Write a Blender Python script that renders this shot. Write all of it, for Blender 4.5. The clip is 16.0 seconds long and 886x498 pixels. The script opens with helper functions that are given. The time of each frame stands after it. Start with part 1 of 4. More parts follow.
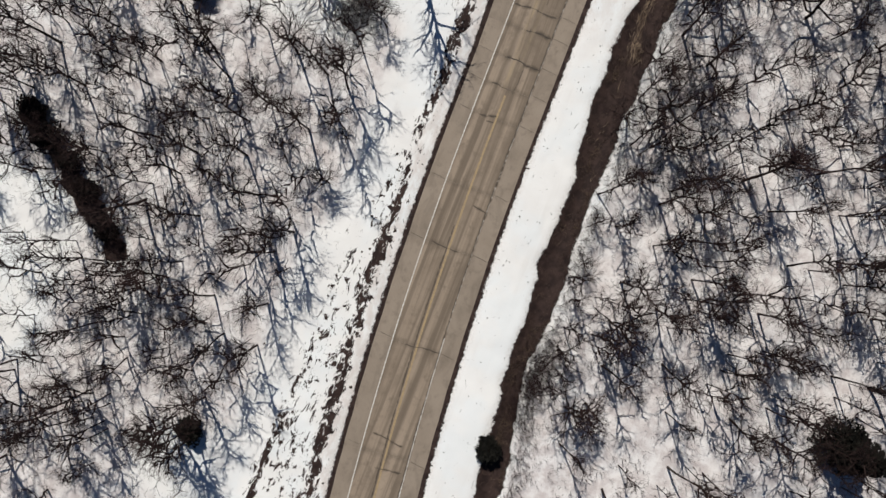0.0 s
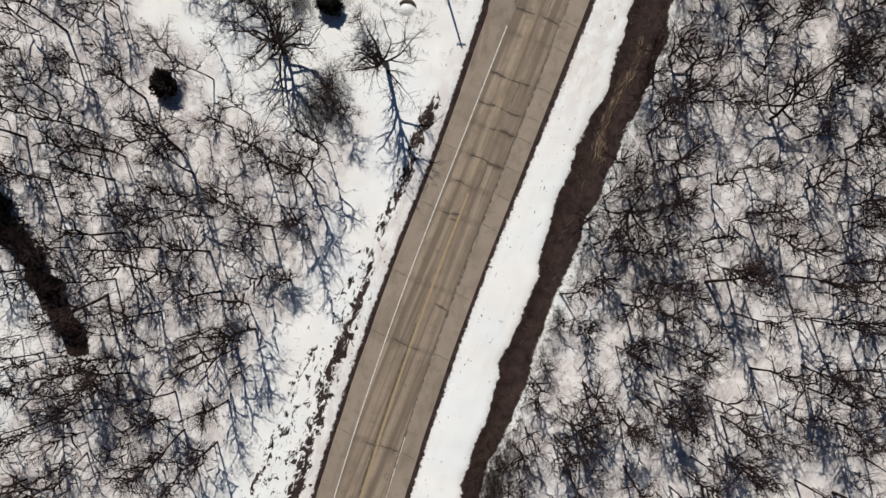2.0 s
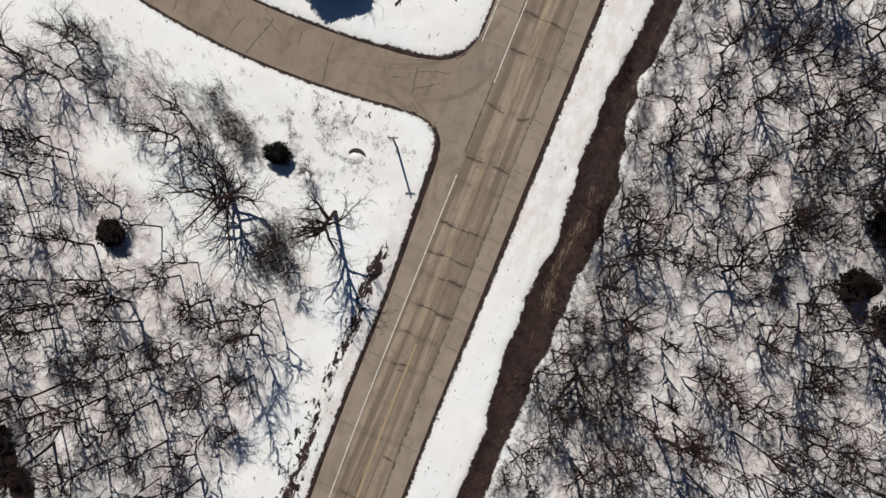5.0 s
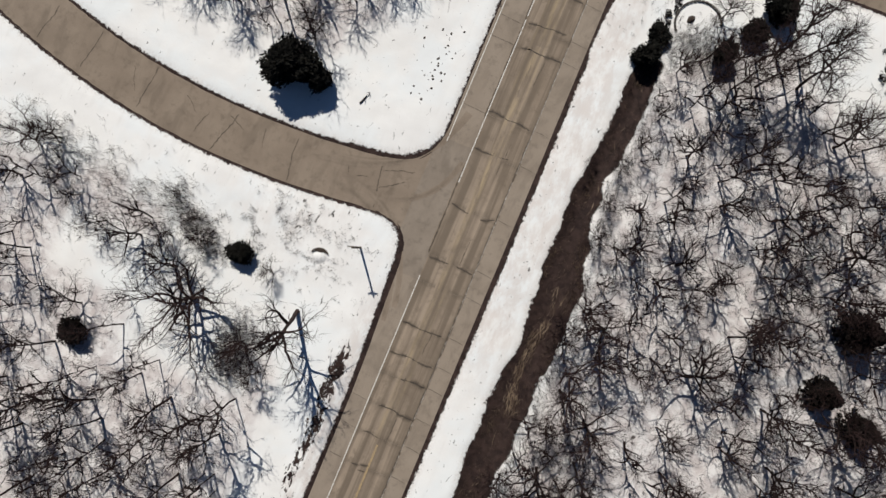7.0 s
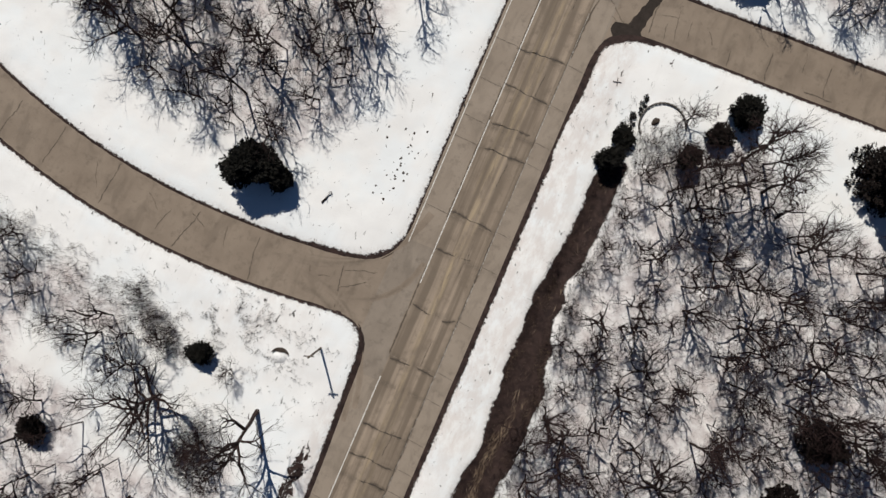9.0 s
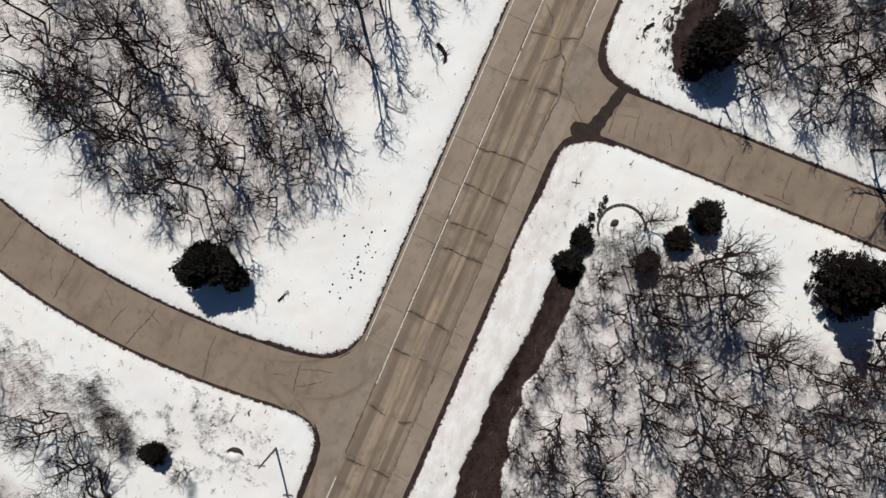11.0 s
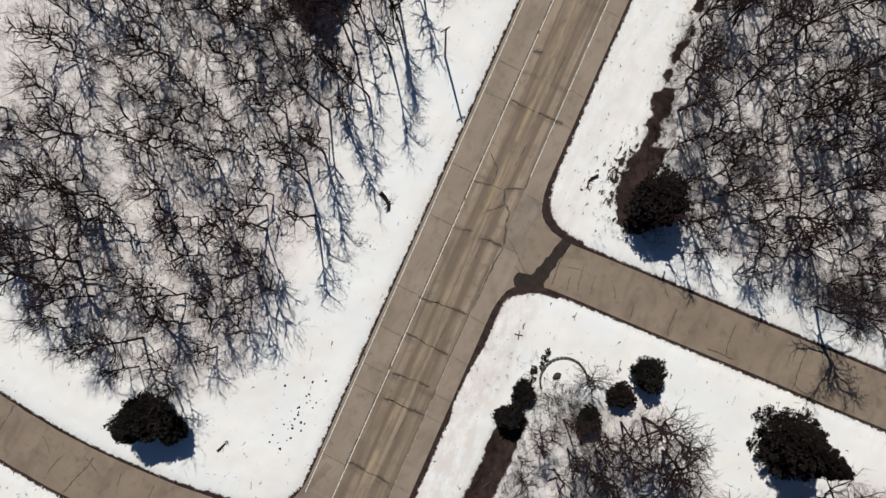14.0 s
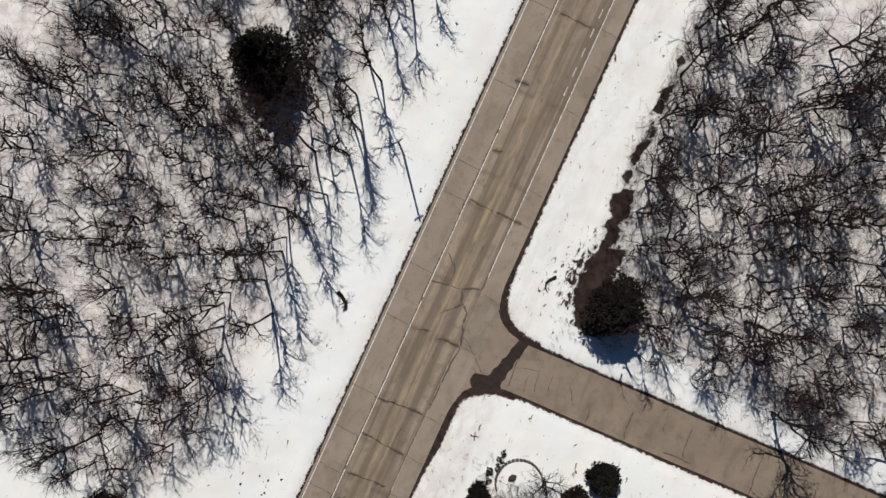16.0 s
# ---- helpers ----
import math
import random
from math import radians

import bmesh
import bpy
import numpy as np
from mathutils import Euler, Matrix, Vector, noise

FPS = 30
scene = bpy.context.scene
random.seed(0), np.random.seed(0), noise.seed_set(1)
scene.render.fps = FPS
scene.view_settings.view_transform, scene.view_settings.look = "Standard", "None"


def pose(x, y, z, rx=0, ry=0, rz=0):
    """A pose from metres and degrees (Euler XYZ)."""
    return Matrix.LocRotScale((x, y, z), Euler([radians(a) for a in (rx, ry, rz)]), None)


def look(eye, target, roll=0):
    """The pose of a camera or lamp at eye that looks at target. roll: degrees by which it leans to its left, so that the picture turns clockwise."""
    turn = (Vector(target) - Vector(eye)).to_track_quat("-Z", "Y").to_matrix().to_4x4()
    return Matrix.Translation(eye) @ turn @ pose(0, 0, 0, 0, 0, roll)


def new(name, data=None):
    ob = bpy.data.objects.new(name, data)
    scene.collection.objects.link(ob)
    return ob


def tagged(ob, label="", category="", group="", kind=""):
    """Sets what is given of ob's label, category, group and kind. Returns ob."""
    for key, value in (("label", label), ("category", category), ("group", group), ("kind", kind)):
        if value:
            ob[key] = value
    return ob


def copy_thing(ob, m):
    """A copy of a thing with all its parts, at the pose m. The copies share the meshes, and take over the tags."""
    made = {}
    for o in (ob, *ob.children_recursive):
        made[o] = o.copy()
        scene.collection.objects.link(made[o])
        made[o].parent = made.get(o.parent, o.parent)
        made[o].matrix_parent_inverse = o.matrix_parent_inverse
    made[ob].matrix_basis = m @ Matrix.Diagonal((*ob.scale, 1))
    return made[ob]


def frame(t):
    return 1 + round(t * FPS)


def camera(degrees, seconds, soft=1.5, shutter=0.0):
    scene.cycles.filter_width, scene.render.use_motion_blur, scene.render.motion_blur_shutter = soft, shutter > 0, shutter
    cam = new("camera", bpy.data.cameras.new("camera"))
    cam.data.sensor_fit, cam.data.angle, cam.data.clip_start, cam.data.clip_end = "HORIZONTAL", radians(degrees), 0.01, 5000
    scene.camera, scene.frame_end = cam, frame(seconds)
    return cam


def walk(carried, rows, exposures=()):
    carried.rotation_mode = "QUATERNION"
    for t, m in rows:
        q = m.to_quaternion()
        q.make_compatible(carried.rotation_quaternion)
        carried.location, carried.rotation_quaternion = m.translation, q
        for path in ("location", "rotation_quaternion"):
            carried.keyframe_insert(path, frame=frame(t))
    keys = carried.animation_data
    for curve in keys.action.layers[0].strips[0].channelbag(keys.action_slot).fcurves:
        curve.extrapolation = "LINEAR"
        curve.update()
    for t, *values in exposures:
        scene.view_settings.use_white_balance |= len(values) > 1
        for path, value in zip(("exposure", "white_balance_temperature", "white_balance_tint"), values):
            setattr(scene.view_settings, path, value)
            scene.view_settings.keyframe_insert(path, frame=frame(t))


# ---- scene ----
cam = camera(64.0, 16.0, soft=1.5)
# seconds, eye (x, y, z), turn (rx, ry, rz): a drone that looks almost straight down
ROWS = [
    (0.0, 0.000, 0.000, 89.147, 0.465, 0.040, 21.000),
    (0.5, 0.357, 3.088, 89.168, 0.574, 0.224, 21.193),
    (1.0, 0.646, 6.434, 89.088, 0.768, 0.327, 21.387),
    (1.5, 0.813, 9.399, 88.959, 0.888, 0.420, 21.483),
    (2.0, 0.917, 12.734, 88.975, 0.957, 0.490, 21.522),
    (2.5, 1.022, 15.928, 88.887, 0.972, 0.622, 21.547),
    (3.0, 1.065, 19.218, 88.809, 1.041, 0.737, 21.632),
    (3.5, 0.993, 22.511, 88.705, 1.068, 0.814, 21.705),
    (4.0, 0.946, 25.871, 88.600, 1.138, 0.880, 21.766),
    (6.5, 0.587, 43.184, 88.385, 0.893, 1.192, 22.418),
    (7.0, 0.521, 46.472, 88.238, 0.930, 1.207, 22.583),
    (7.5, 0.477, 49.792, 88.120, 0.958, 1.285, 22.750),
    (8.0, 0.483, 53.243, 87.979, 0.945, 1.391, 22.860),
    (8.5, 0.550, 56.683, 87.854, 0.937, 1.485, 22.952),
    (9.0, 0.551, 60.052, 87.768, 0.966, 1.534, 23.084),
    (11.5, 0.143, 76.431, 87.069, 1.086, 1.278, 23.510),
    (12.0, -0.137, 79.582, 86.989, 1.118, 1.168, 23.564),
    (12.5, -0.328, 82.737, 86.899, 1.155, 1.118, 23.617),
    (13.0, -0.465, 85.924, 86.815, 1.249, 1.093, 23.701),
    (13.5, -0.618, 89.107, 86.821, 1.340, 1.108, 23.818),
    (14.0, -0.780, 92.364, 86.760, 1.380, 1.098, 23.934),
    (14.5, -0.839, 95.814, 86.757, 1.303, 1.159, 24.052),
    (15.0, -0.799, 99.335, 86.757, 1.198, 1.245, 24.169),
    (15.5, -0.865, 102.706, 86.718, 1.059, 1.301, 24.257),
    (16.0, -0.899, 106.352, 86.595, 0.979, 1.355, 24.458),
]
walk(cam, [(t, pose(*row)) for t, *row in ROWS])

# ---- light: high late-winter sun, clear sky ----
SUN_ELEVATION, SUN_TO = 52.0, (0.60, -0.80)
world = bpy.data.worlds.new("sky")
scene.world = world
world.use_nodes = True
sky = world.node_tree.nodes.new("ShaderNodeTexSky")
sky.sky_type, sky.sun_disc = "NISHITA", False
sky.ozone_density, sky.dust_density = 7.5, 0.0
sky.sun_elevation, sky.sun_rotation = radians(SUN_ELEVATION), math.atan2(-SUN_TO[0], -SUN_TO[1])
world.node_tree.links.new(sky.outputs[0], world.node_tree.nodes["Background"].inputs[0])
world.node_tree.nodes["Background"].inputs[1].default_value = 0.032
sun = new("sun", bpy.data.lights.new("sun", "SUN"))
sun.data.energy, sun.data.angle, sun.data.color = 3.88, radians(0.53), (1.0, 0.962, 0.878)
flat = math.cos(radians(SUN_ELEVATION))
sun.matrix_world = look((0, 40, 200), (SUN_TO[0] * flat, 40 + SUN_TO[1] * flat, 200 - math.sin(radians(SUN_ELEVATION))))


# ---- materials ----
class Nodes:
    """A short way to write a node material."""

    def __init__(self, name, rough=0.8, metal=0.0, spec=0.3):
        self.mat = bpy.data.materials.new(name)
        self.mat.use_nodes = True
        self.tree = self.mat.node_tree
        self.bsdf = self.tree.nodes["Principled BSDF"]
        self.bsdf.inputs["Roughness"].default_value = rough
        self.bsdf.inputs["Metallic"].default_value = metal
        self.bsdf.inputs["Specular IOR Level"].default_value = spec
        self.place = self.tree.nodes.new("ShaderNodeNewGeometry").outputs["Position"]

    def put(self, socket, value):
        if isinstance(value, bpy.types.NodeSocket):
            self.tree.links.new(value, socket)
        else:
            socket.default_value = value

    def node(self, kind, **values):
        made = self.tree.nodes.new(kind)
        for key, value in values.items():
            self.put(made.inputs[key.replace("_", " ")], value)
        return made

    def noise(self, scale, detail=4.0, rough=0.55, stretch=None, distortion=0.0):
        vector = self.place
        if stretch:
            vector = self.node("ShaderNodeMapping", Vector=self.place, Scale=stretch).outputs[0]
        return self.node("ShaderNodeTexNoise", Vector=vector, Scale=scale, Detail=detail, Roughness=rough, Distortion=distortion).outputs["Fac"]

    def math(self, op, a, b=0.0):
        made = self.tree.nodes.new("ShaderNodeMath")
        made.operation = op
        self.put(made.inputs[0], a)
        self.put(made.inputs[1], b)
        return made.outputs[0]

    def ramp(self, value, low, high, to_low=0.0, to_high=1.0):
        made = self.node("ShaderNodeMapRange", Value=value, From_Min=low, From_Max=high, To_Min=to_low, To_Max=to_high)
        made.interpolation_type = "SMOOTHSTEP"
        return made.outputs[0]

    def mix(self, fac, a, b):
        made = self.tree.nodes.new("ShaderNodeMix")
        made.data_type = "RGBA"
        for socket, value in zip((made.inputs[0], made.inputs[6], made.inputs[7]), (fac, a, b)):
            self.put(socket, (*value, 1.0) if isinstance(value, tuple) and len(value) == 3 else value)
        return made.outputs[2]

    def field(self, name):
        made = self.tree.nodes.new("ShaderNodeAttribute")
        made.attribute_name = name
        return made.outputs["Fac"]

    def chance(self):
        return self.tree.nodes.new("ShaderNodeObjectInfo").outputs["Random"]

    def island(self):
        return self.tree.nodes["Geometry"].outputs["Random Per Island"]

    def done(self, color, height=None, strength=0.3, distance=0.02, rough=None):
        self.put(self.bsdf.inputs["Base Color"], (*color, 1.0) if isinstance(color, tuple) else color)
        if height is not None:
            bump = self.node("ShaderNodeBump", Strength=strength, Distance=distance, Height=height)
            self.tree.links.new(bump.outputs[0], self.bsdf.inputs["Normal"])
        if rough is not None:
            self.put(self.bsdf.inputs["Roughness"], rough)
        return self.mat


def ground_material():
    """Settled snow over dark soil and dead grass; the field 'snow' is the distance in metres to the snow's edge."""
    n = Nodes("snow_and_soil", rough=0.85, spec=0.25)
    ragged = n.math("SUBTRACT", n.noise(1.6, 6.0, 0.65), 0.5)
    crumbs = n.math("SUBTRACT", n.noise(5.0, 5.0, 0.75), 0.5)
    edge = n.math("ADD", n.field("snow"), n.math("ADD", n.math("MULTIPLY", ragged, 0.9), n.math("MULTIPLY", crumbs, 0.85)))
    cover = n.ramp(edge, -0.06, 0.08)
    # clods and ploughed-up dirt where the verge was disturbed
    clods = n.noise(1.1, 10.0, 0.68, stretch=(1.5, 0.7, 1.0), distortion=0.7)
    broken = n.ramp(n.math("ADD", clods, n.math("MULTIPLY", n.field("debris"), 0.215)), 0.635, 0.675)
    # twigs, leaves, thin places on the forest floor; blurred twig shade painted in
    litter_shade = n.math("ADD", n.math("MULTIPLY", n.noise(0.55, 6.0, 0.7), 0.6), n.math("MULTIPLY", n.noise(9.0, 5.0, 0.8), 0.4))
    thin = n.math("MULTIPLY", n.ramp(litter_shade, 0.40, 0.60), n.math("MULTIPLY", n.field("litter_shade"), 0.48))
    snow = n.mix(n.ramp(n.noise(0.18, 4.0), 0.35, 0.7), (0.80, 0.785, 0.775), (0.86, 0.85, 0.84))
    snow = n.mix(n.math("MULTIPLY", n.ramp(n.noise(3.0, 6.0, 0.7), 0.5, 0.75), 0.10), snow, (0.62, 0.59, 0.56))
    ruts = n.math("MULTIPLY", n.ramp(n.noise(0.85, 5.0, 0.6, stretch=(1.0, 0.05, 1.0)), 0.50, 0.68), n.ramp(n.field("snow"), 1.2, 2.9, 1.0, 0.15))
    snow = n.mix(n.math("MULTIPLY", ruts, 0.30), snow, (0.66, 0.635, 0.615))
    # broad cool patches: blue skylight put into the snow's own colour
    skylight_tint = n.ramp(n.noise(0.12, 3.0, 0.6), 0.42, 0.62)
    snow = n.mix(n.math("MULTIPLY", skylight_tint, 0.6), snow, (0.80, 0.835, 0.86))
    grimy = n.math("MULTIPLY", n.field("grime"), n.ramp(n.noise(0.9, 7.0, 0.7, stretch=(1.0, 0.5, 1.0)), 0.36, 0.62))
    snow = n.mix(n.math("MULTIPLY", grimy, 0.6), snow, (0.60, 0.525, 0.49))
    dirty = n.ramp(edge, 0.1, 0.9, 0.45, 0.0)
    snow = n.mix(n.math("MULTIPLY", dirty, n.ramp(n.noise(5.0, 4.0), 0.4, 0.65)), snow, (0.50, 0.45, 0.41))
    soil = n.mix(n.ramp(n.noise(1.1, 6.0), 0.35, 0.65), (0.020, 0.0115, 0.0105), (0.042, 0.025, 0.0215))
    soil = n.mix(n.math("MULTIPLY", n.ramp(n.noise(2.2, 7.0, 0.7, stretch=(2.5, 0.6, 1.0), distortion=0.8), 0.62, 0.76), 0.28), soil, (0.13, 0.082, 0.055))
    # greyer, pinker snow under trees: shade of fine branches put into the colour
    snow = n.mix(n.math("MULTIPLY", n.field("litter_shade"), 0.42), snow, (0.80, 0.735, 0.73))
    color = n.mix(thin, snow, (0.28, 0.195, 0.19))
    color = n.mix(broken, color, soil)
    color = n.mix(cover, soil, color)
    height = n.math("ADD", n.math("MULTIPLY", n.noise(0.55, 7.0, 0.6), 1.0), n.math("MULTIPLY", n.noise(6.0, 4.0), 0.14))
    return n.done(color, n.math("ADD", height, n.math("MULTIPLY", cover, 0.25)), 0.19, 0.30)


def asphalt_material(name, pale, dark, tint=0.16, streaks=True):
    n = Nodes(name, rough=0.82, spec=0.3)
    grain = n.noise(14.0, 4.0, 0.7)
    patches = n.ramp(n.noise(0.22, 5.0, 0.6), 0.3, 0.7)
    color = n.mix(patches, pale, dark)
    if streaks:
        lanes = n.noise(1.15, 3.0, 0.6, stretch=(1.0, 0.03, 1.0))
        color = n.mix(n.math("MULTIPLY", n.ramp(lanes, 0.40, 0.60), 0.80), color, tuple(v * 0.62 for v in dark))
        color = n.mix(n.math("MULTIPLY", n.ramp(n.noise(0.75, 2.0, stretch=(1.3, 0.02, 1.0)), 0.50, 0.64), 0.62), color, tuple(v * 1.28 for v in pale))
    stained = n.ramp(n.noise(0.5, 4.0, 0.6, stretch=(1.0, 0.4, 1.0), distortion=0.6), 0.47, 0.68)
    color = n.mix(n.math("MULTIPLY", stained, 0.5), color, tuple(v * 0.66 for v in dark))
    color = n.mix(n.math("MULTIPLY", n.ramp(n.noise(0.7, 8.0, 0.72), 0.50, 0.70), 0.60), color, tuple(v * 0.58 for v in dark))
    color = n.mix(n.math("MULTIPLY", n.ramp(n.noise(2.6, 8.0, 0.78), 0.58, 0.72), 0.50), color, tuple(v * 0.45 for v in dark))
    soaked = n.math("MULTIPLY", n.field("joint"), n.ramp(n.noise(1.6, 6.0, 0.7), 0.28, 0.56))
    color = n.mix(n.math("MULTIPLY", soaked, 0.88), color, tuple(v * 0.30 for v in dark))
    painted = n.math("MULTIPLY", n.field("paint"), n.ramp(n.noise(0.8, 7.0, 0.7, stretch=(2.0, 0.35, 1.0)), 0.36, 0.62))
    color = n.mix(n.math("MULTIPLY", painted, 0.8), color, (0.42, 0.325, 0.205))
    shade = n.math("ADD", 1.0 - tint / 2, n.math("MULTIPLY", n.chance(), tint))
    bright = n.node("ShaderNodeHueSaturation", Color=color, Value=shade).outputs[0]
    bright = n.mix(n.ramp(grain, 0.35, 0.7, 0.0, 0.22), bright, tuple(v * 0.7 for v in dark))
    return n.done(bright, grain, 0.25, 0.01)


def paint_material(name, color, wear_low, wear_high, under):
    n = Nodes(name, rough=0.7)
    worn = n.ramp(n.noise(3.2, 8.0, 0.75), wear_low, wear_high)
    return n.done(n.mix(worn, color, under), n.noise(12.0), 0.15, 0.005)


def bark_material(name, dark, pale):
    n = Nodes(name, rough=0.9, spec=0.15)
    ridges = n.noise(9.0, 5.0, 0.65, stretch=(1.0, 1.0, 0.25))
    color = n.mix(n.ramp(ridges, 0.3, 0.7), dark, pale)
    tone = n.math("ADD", 0.7, n.math("MULTIPLY", n.chance(), 0.6))
    color = n.node("ShaderNodeHueSaturation", Color=color, Value=tone).outputs[0]
    return n.done(color, ridges, 0.5, 0.02)


def needle_material(name, dark, pale):
    n = Nodes(name, rough=0.75, spec=0.2)
    color = n.mix(n.island(), dark, pale)
    return n.done(n.mix(n.ramp(n.noise(0.9, 3.0), 0.4, 0.65), color, dark))


def plain_material(name, a, b, scale, rough=0.8, metal=0.0, bump=0.2):
    n = Nodes(name, rough=rough, metal=metal)
    grain = n.noise(scale, 6.0, 0.65)
    return n.done(n.mix(n.ramp(grain, 0.3, 0.7), a, b), grain, bump, 0.02)


GROUND = ground_material()
ASPHALT = asphalt_material("worn_asphalt", (0.285, 0.236, 0.192), (0.236, 0.193, 0.156), 0.05, False)
SIDE_ASPHALT = asphalt_material("side_road_asphalt", (0.282, 0.224, 0.174), (0.228, 0.178, 0.137), 0.05, False)
SLAB = asphalt_material("lane_asphalt", (0.296, 0.234, 0.180), (0.232, 0.180, 0.136), 0.10)
SHOULDER = asphalt_material("shoulder_asphalt", (0.312, 0.256, 0.206), (0.268, 0.217, 0.172), 0.06, False)
TAR = plain_material("crack_filler", (0.030, 0.024, 0.020), (0.060, 0.048, 0.040), 3.0, 0.7)
WET = plain_material("wet_asphalt", (0.020, 0.014, 0.011), (0.036, 0.026, 0.021), 1.2, 0.85)
WHITE = paint_material("white_road_paint", (0.66, 0.63, 0.59), 0.46, 0.68, (0.25, 0.21, 0.175))
FADED = paint_material("faded_white_road_paint", (0.55, 0.52, 0.48), 0.36, 0.56, (0.22, 0.185, 0.15))
YELLOW = paint_material("yellow_road_paint", (0.385, 0.278, 0.155), 0.42, 0.70, (0.215, 0.172, 0.13))
BARK = bark_material("dark_bark", (0.017, 0.0105, 0.010), (0.042, 0.027, 0.024))
TWIG = bark_material("twig_bark", (0.019, 0.0110, 0.0108), (0.043, 0.0255, 0.0240))
NEEDLE = needle_material("dark_needles", (0.005, 0.005, 0.004), (0.015, 0.013, 0.010))
RUSSET = needle_material("winter_brown_needles", (0.007, 0.005, 0.0045), (0.019, 0.0125, 0.0105))
STRAW = needle_material("dry_grass", (0.045, 0.029, 0.022), (0.17, 0.118, 0.082))
BLEACHED = needle_material("bleached_grass", (0.08, 0.052, 0.036), (0.27, 0.20, 0.14))
WOOD = plain_material("weathered_wood", (0.075, 0.060, 0.050), (0.16, 0.13, 0.105), 6.0)
STONE = plain_material("grey_stone", (0.16, 0.145, 0.13), (0.30, 0.28, 0.25), 3.0)
EDGING = plain_material("dark_edging_stone", (0.055, 0.048, 0.043), (0.12, 0.108, 0.098), 3.0)
METAL = plain_material("galvanised_steel", (0.30, 0.30, 0.30), (0.45, 0.45, 0.44), 8.0, 0.45, 0.8)
CLOD = plain_material("frozen_soil", (0.030, 0.022, 0.018), (0.075, 0.055, 0.043), 5.0)
SNOW = plain_material("snow_cap", (0.80, 0.79, 0.78), (0.86, 0.85, 0.84), 2.0)


# ---- mesh helpers ----
def mesh_of(name, verts, faces, material, smooth=False):
    me = bpy.data.meshes.new(name)
    me.from_pydata([tuple(v) for v in verts], [], [tuple(f) for f in faces])
    me.materials.append(material)
    if smooth:
        me.polygons.foreach_set("use_smooth", [True] * len(me.polygons))
    me.update()
    return me


def part(name, me, parent=None, label=""):
    ob = new(name, me)
    ob.parent = parent
    return tagged(ob, label)


def lattice(x, y, size, seed):
    """Smooth random values from 0 to 1 on the plane, with hills about size metres wide."""
    table = np.random.RandomState(seed).rand(64, 64)
    u, v = np.asarray(x, float) / size, np.asarray(y, float) / size
    i, j = np.floor(u).astype(int), np.floor(v).astype(int)
    a, b = u - i, v - j
    a, b = a * a * (3 - 2 * a), b * b * (3 - 2 * b)
    at = lambda p, q: table[p % 64, q % 64]
    return (at(i, j) * (1 - a) + at(i + 1, j) * a) * (1 - b) + (at(i, j + 1) * (1 - a) + at(i + 1, j + 1) * a) * b


def fractal(x, y, size, seed, rounds=3):
    return sum(lattice(x, y, size / 2**k, seed + k) / 2**k for k in range(rounds)) / sum(0.5**k for k in range(rounds))


def step(value, low, high):
    s = np.clip((np.asarray(value, float) - low) / (high - low), 0, 1)
    return s * s * (3 - 2 * s)


# ---- plan of the roads ----
LANE = 3.1


def axis(y):
    """The main road's middle: straight, then bending off towards the south."""
    return -0.05 + 0.0012 * np.maximum(0, 16.2 - np.asarray(y, float)) ** 2


def west_axis(x):
    d = np.asarray(x, float) + 30.0
    return 50.4 + np.where(d > 0, 0.0038, 0.0054) * d**2


def east_axis(x):
    return 97.55 + 0.022 * (np.asarray(x, float) - 15)


def left_width(y):
    return np.interp(y, [26, 40, 58, 66], [5.2, 5.7, 6.6, 6.65])


RIGHT_WIDTH, SIDE_HALF, EAST_HALF = 5.25, 3.3, 3.05


def blend(a, b, k=6.0):
    h = np.maximum(k - np.abs(a - b), 0) / k
    return np.minimum(a, b) - h * h * k / 4


def road_distance(x, y):
    """Metres to the paved edge, negative on the pavement; the junction corners are rounded."""
    main = np.maximum(axis(y) - left_width(y) - x, x - axis(y) - RIGHT_WIDTH)
    slope = np.sqrt(1 + (np.where(x > -30, 0.0076, 0.0108) * (x + 30)) ** 2)
    west = np.maximum(np.abs(y - west_axis(x)) / slope - SIDE_HALF, x)
    east = np.maximum(np.abs(y - east_axis(x)) - EAST_HALF, -x)
    return blend(blend(main, west), east)


def ditch_distance(x, y):
    """Metres to the edge of the bare ditch along the main road, negative in it."""
    low = np.interp(y, [-60, -27, -14, -6, 4, 15, 22, 30, 40, 51, 59, 63, 72, 76], [17.3, 14.2, 13.0, 12.3, 11.5, 11.9, 11.0, 10.5, 11.3, 10.5, 10.4, 11.0, 11.6, 11.8])
    high = np.interp(y, [-60, -20, -9, -3, 6, 19, 28, 40, 49, 58, 62, 69, 77], [20.6, 16.8, 14.8, 15.6, 15.1, 15.0, 15.5, 15.9, 16.0, 13.9, 13.6, 14.8, 14.7])
    wobble = (fractal(x, y, 3.0, 40, 4) - 0.5) * 1.5
    return np.maximum(np.maximum(low - x, x - high) + wobble, y - 79.0)


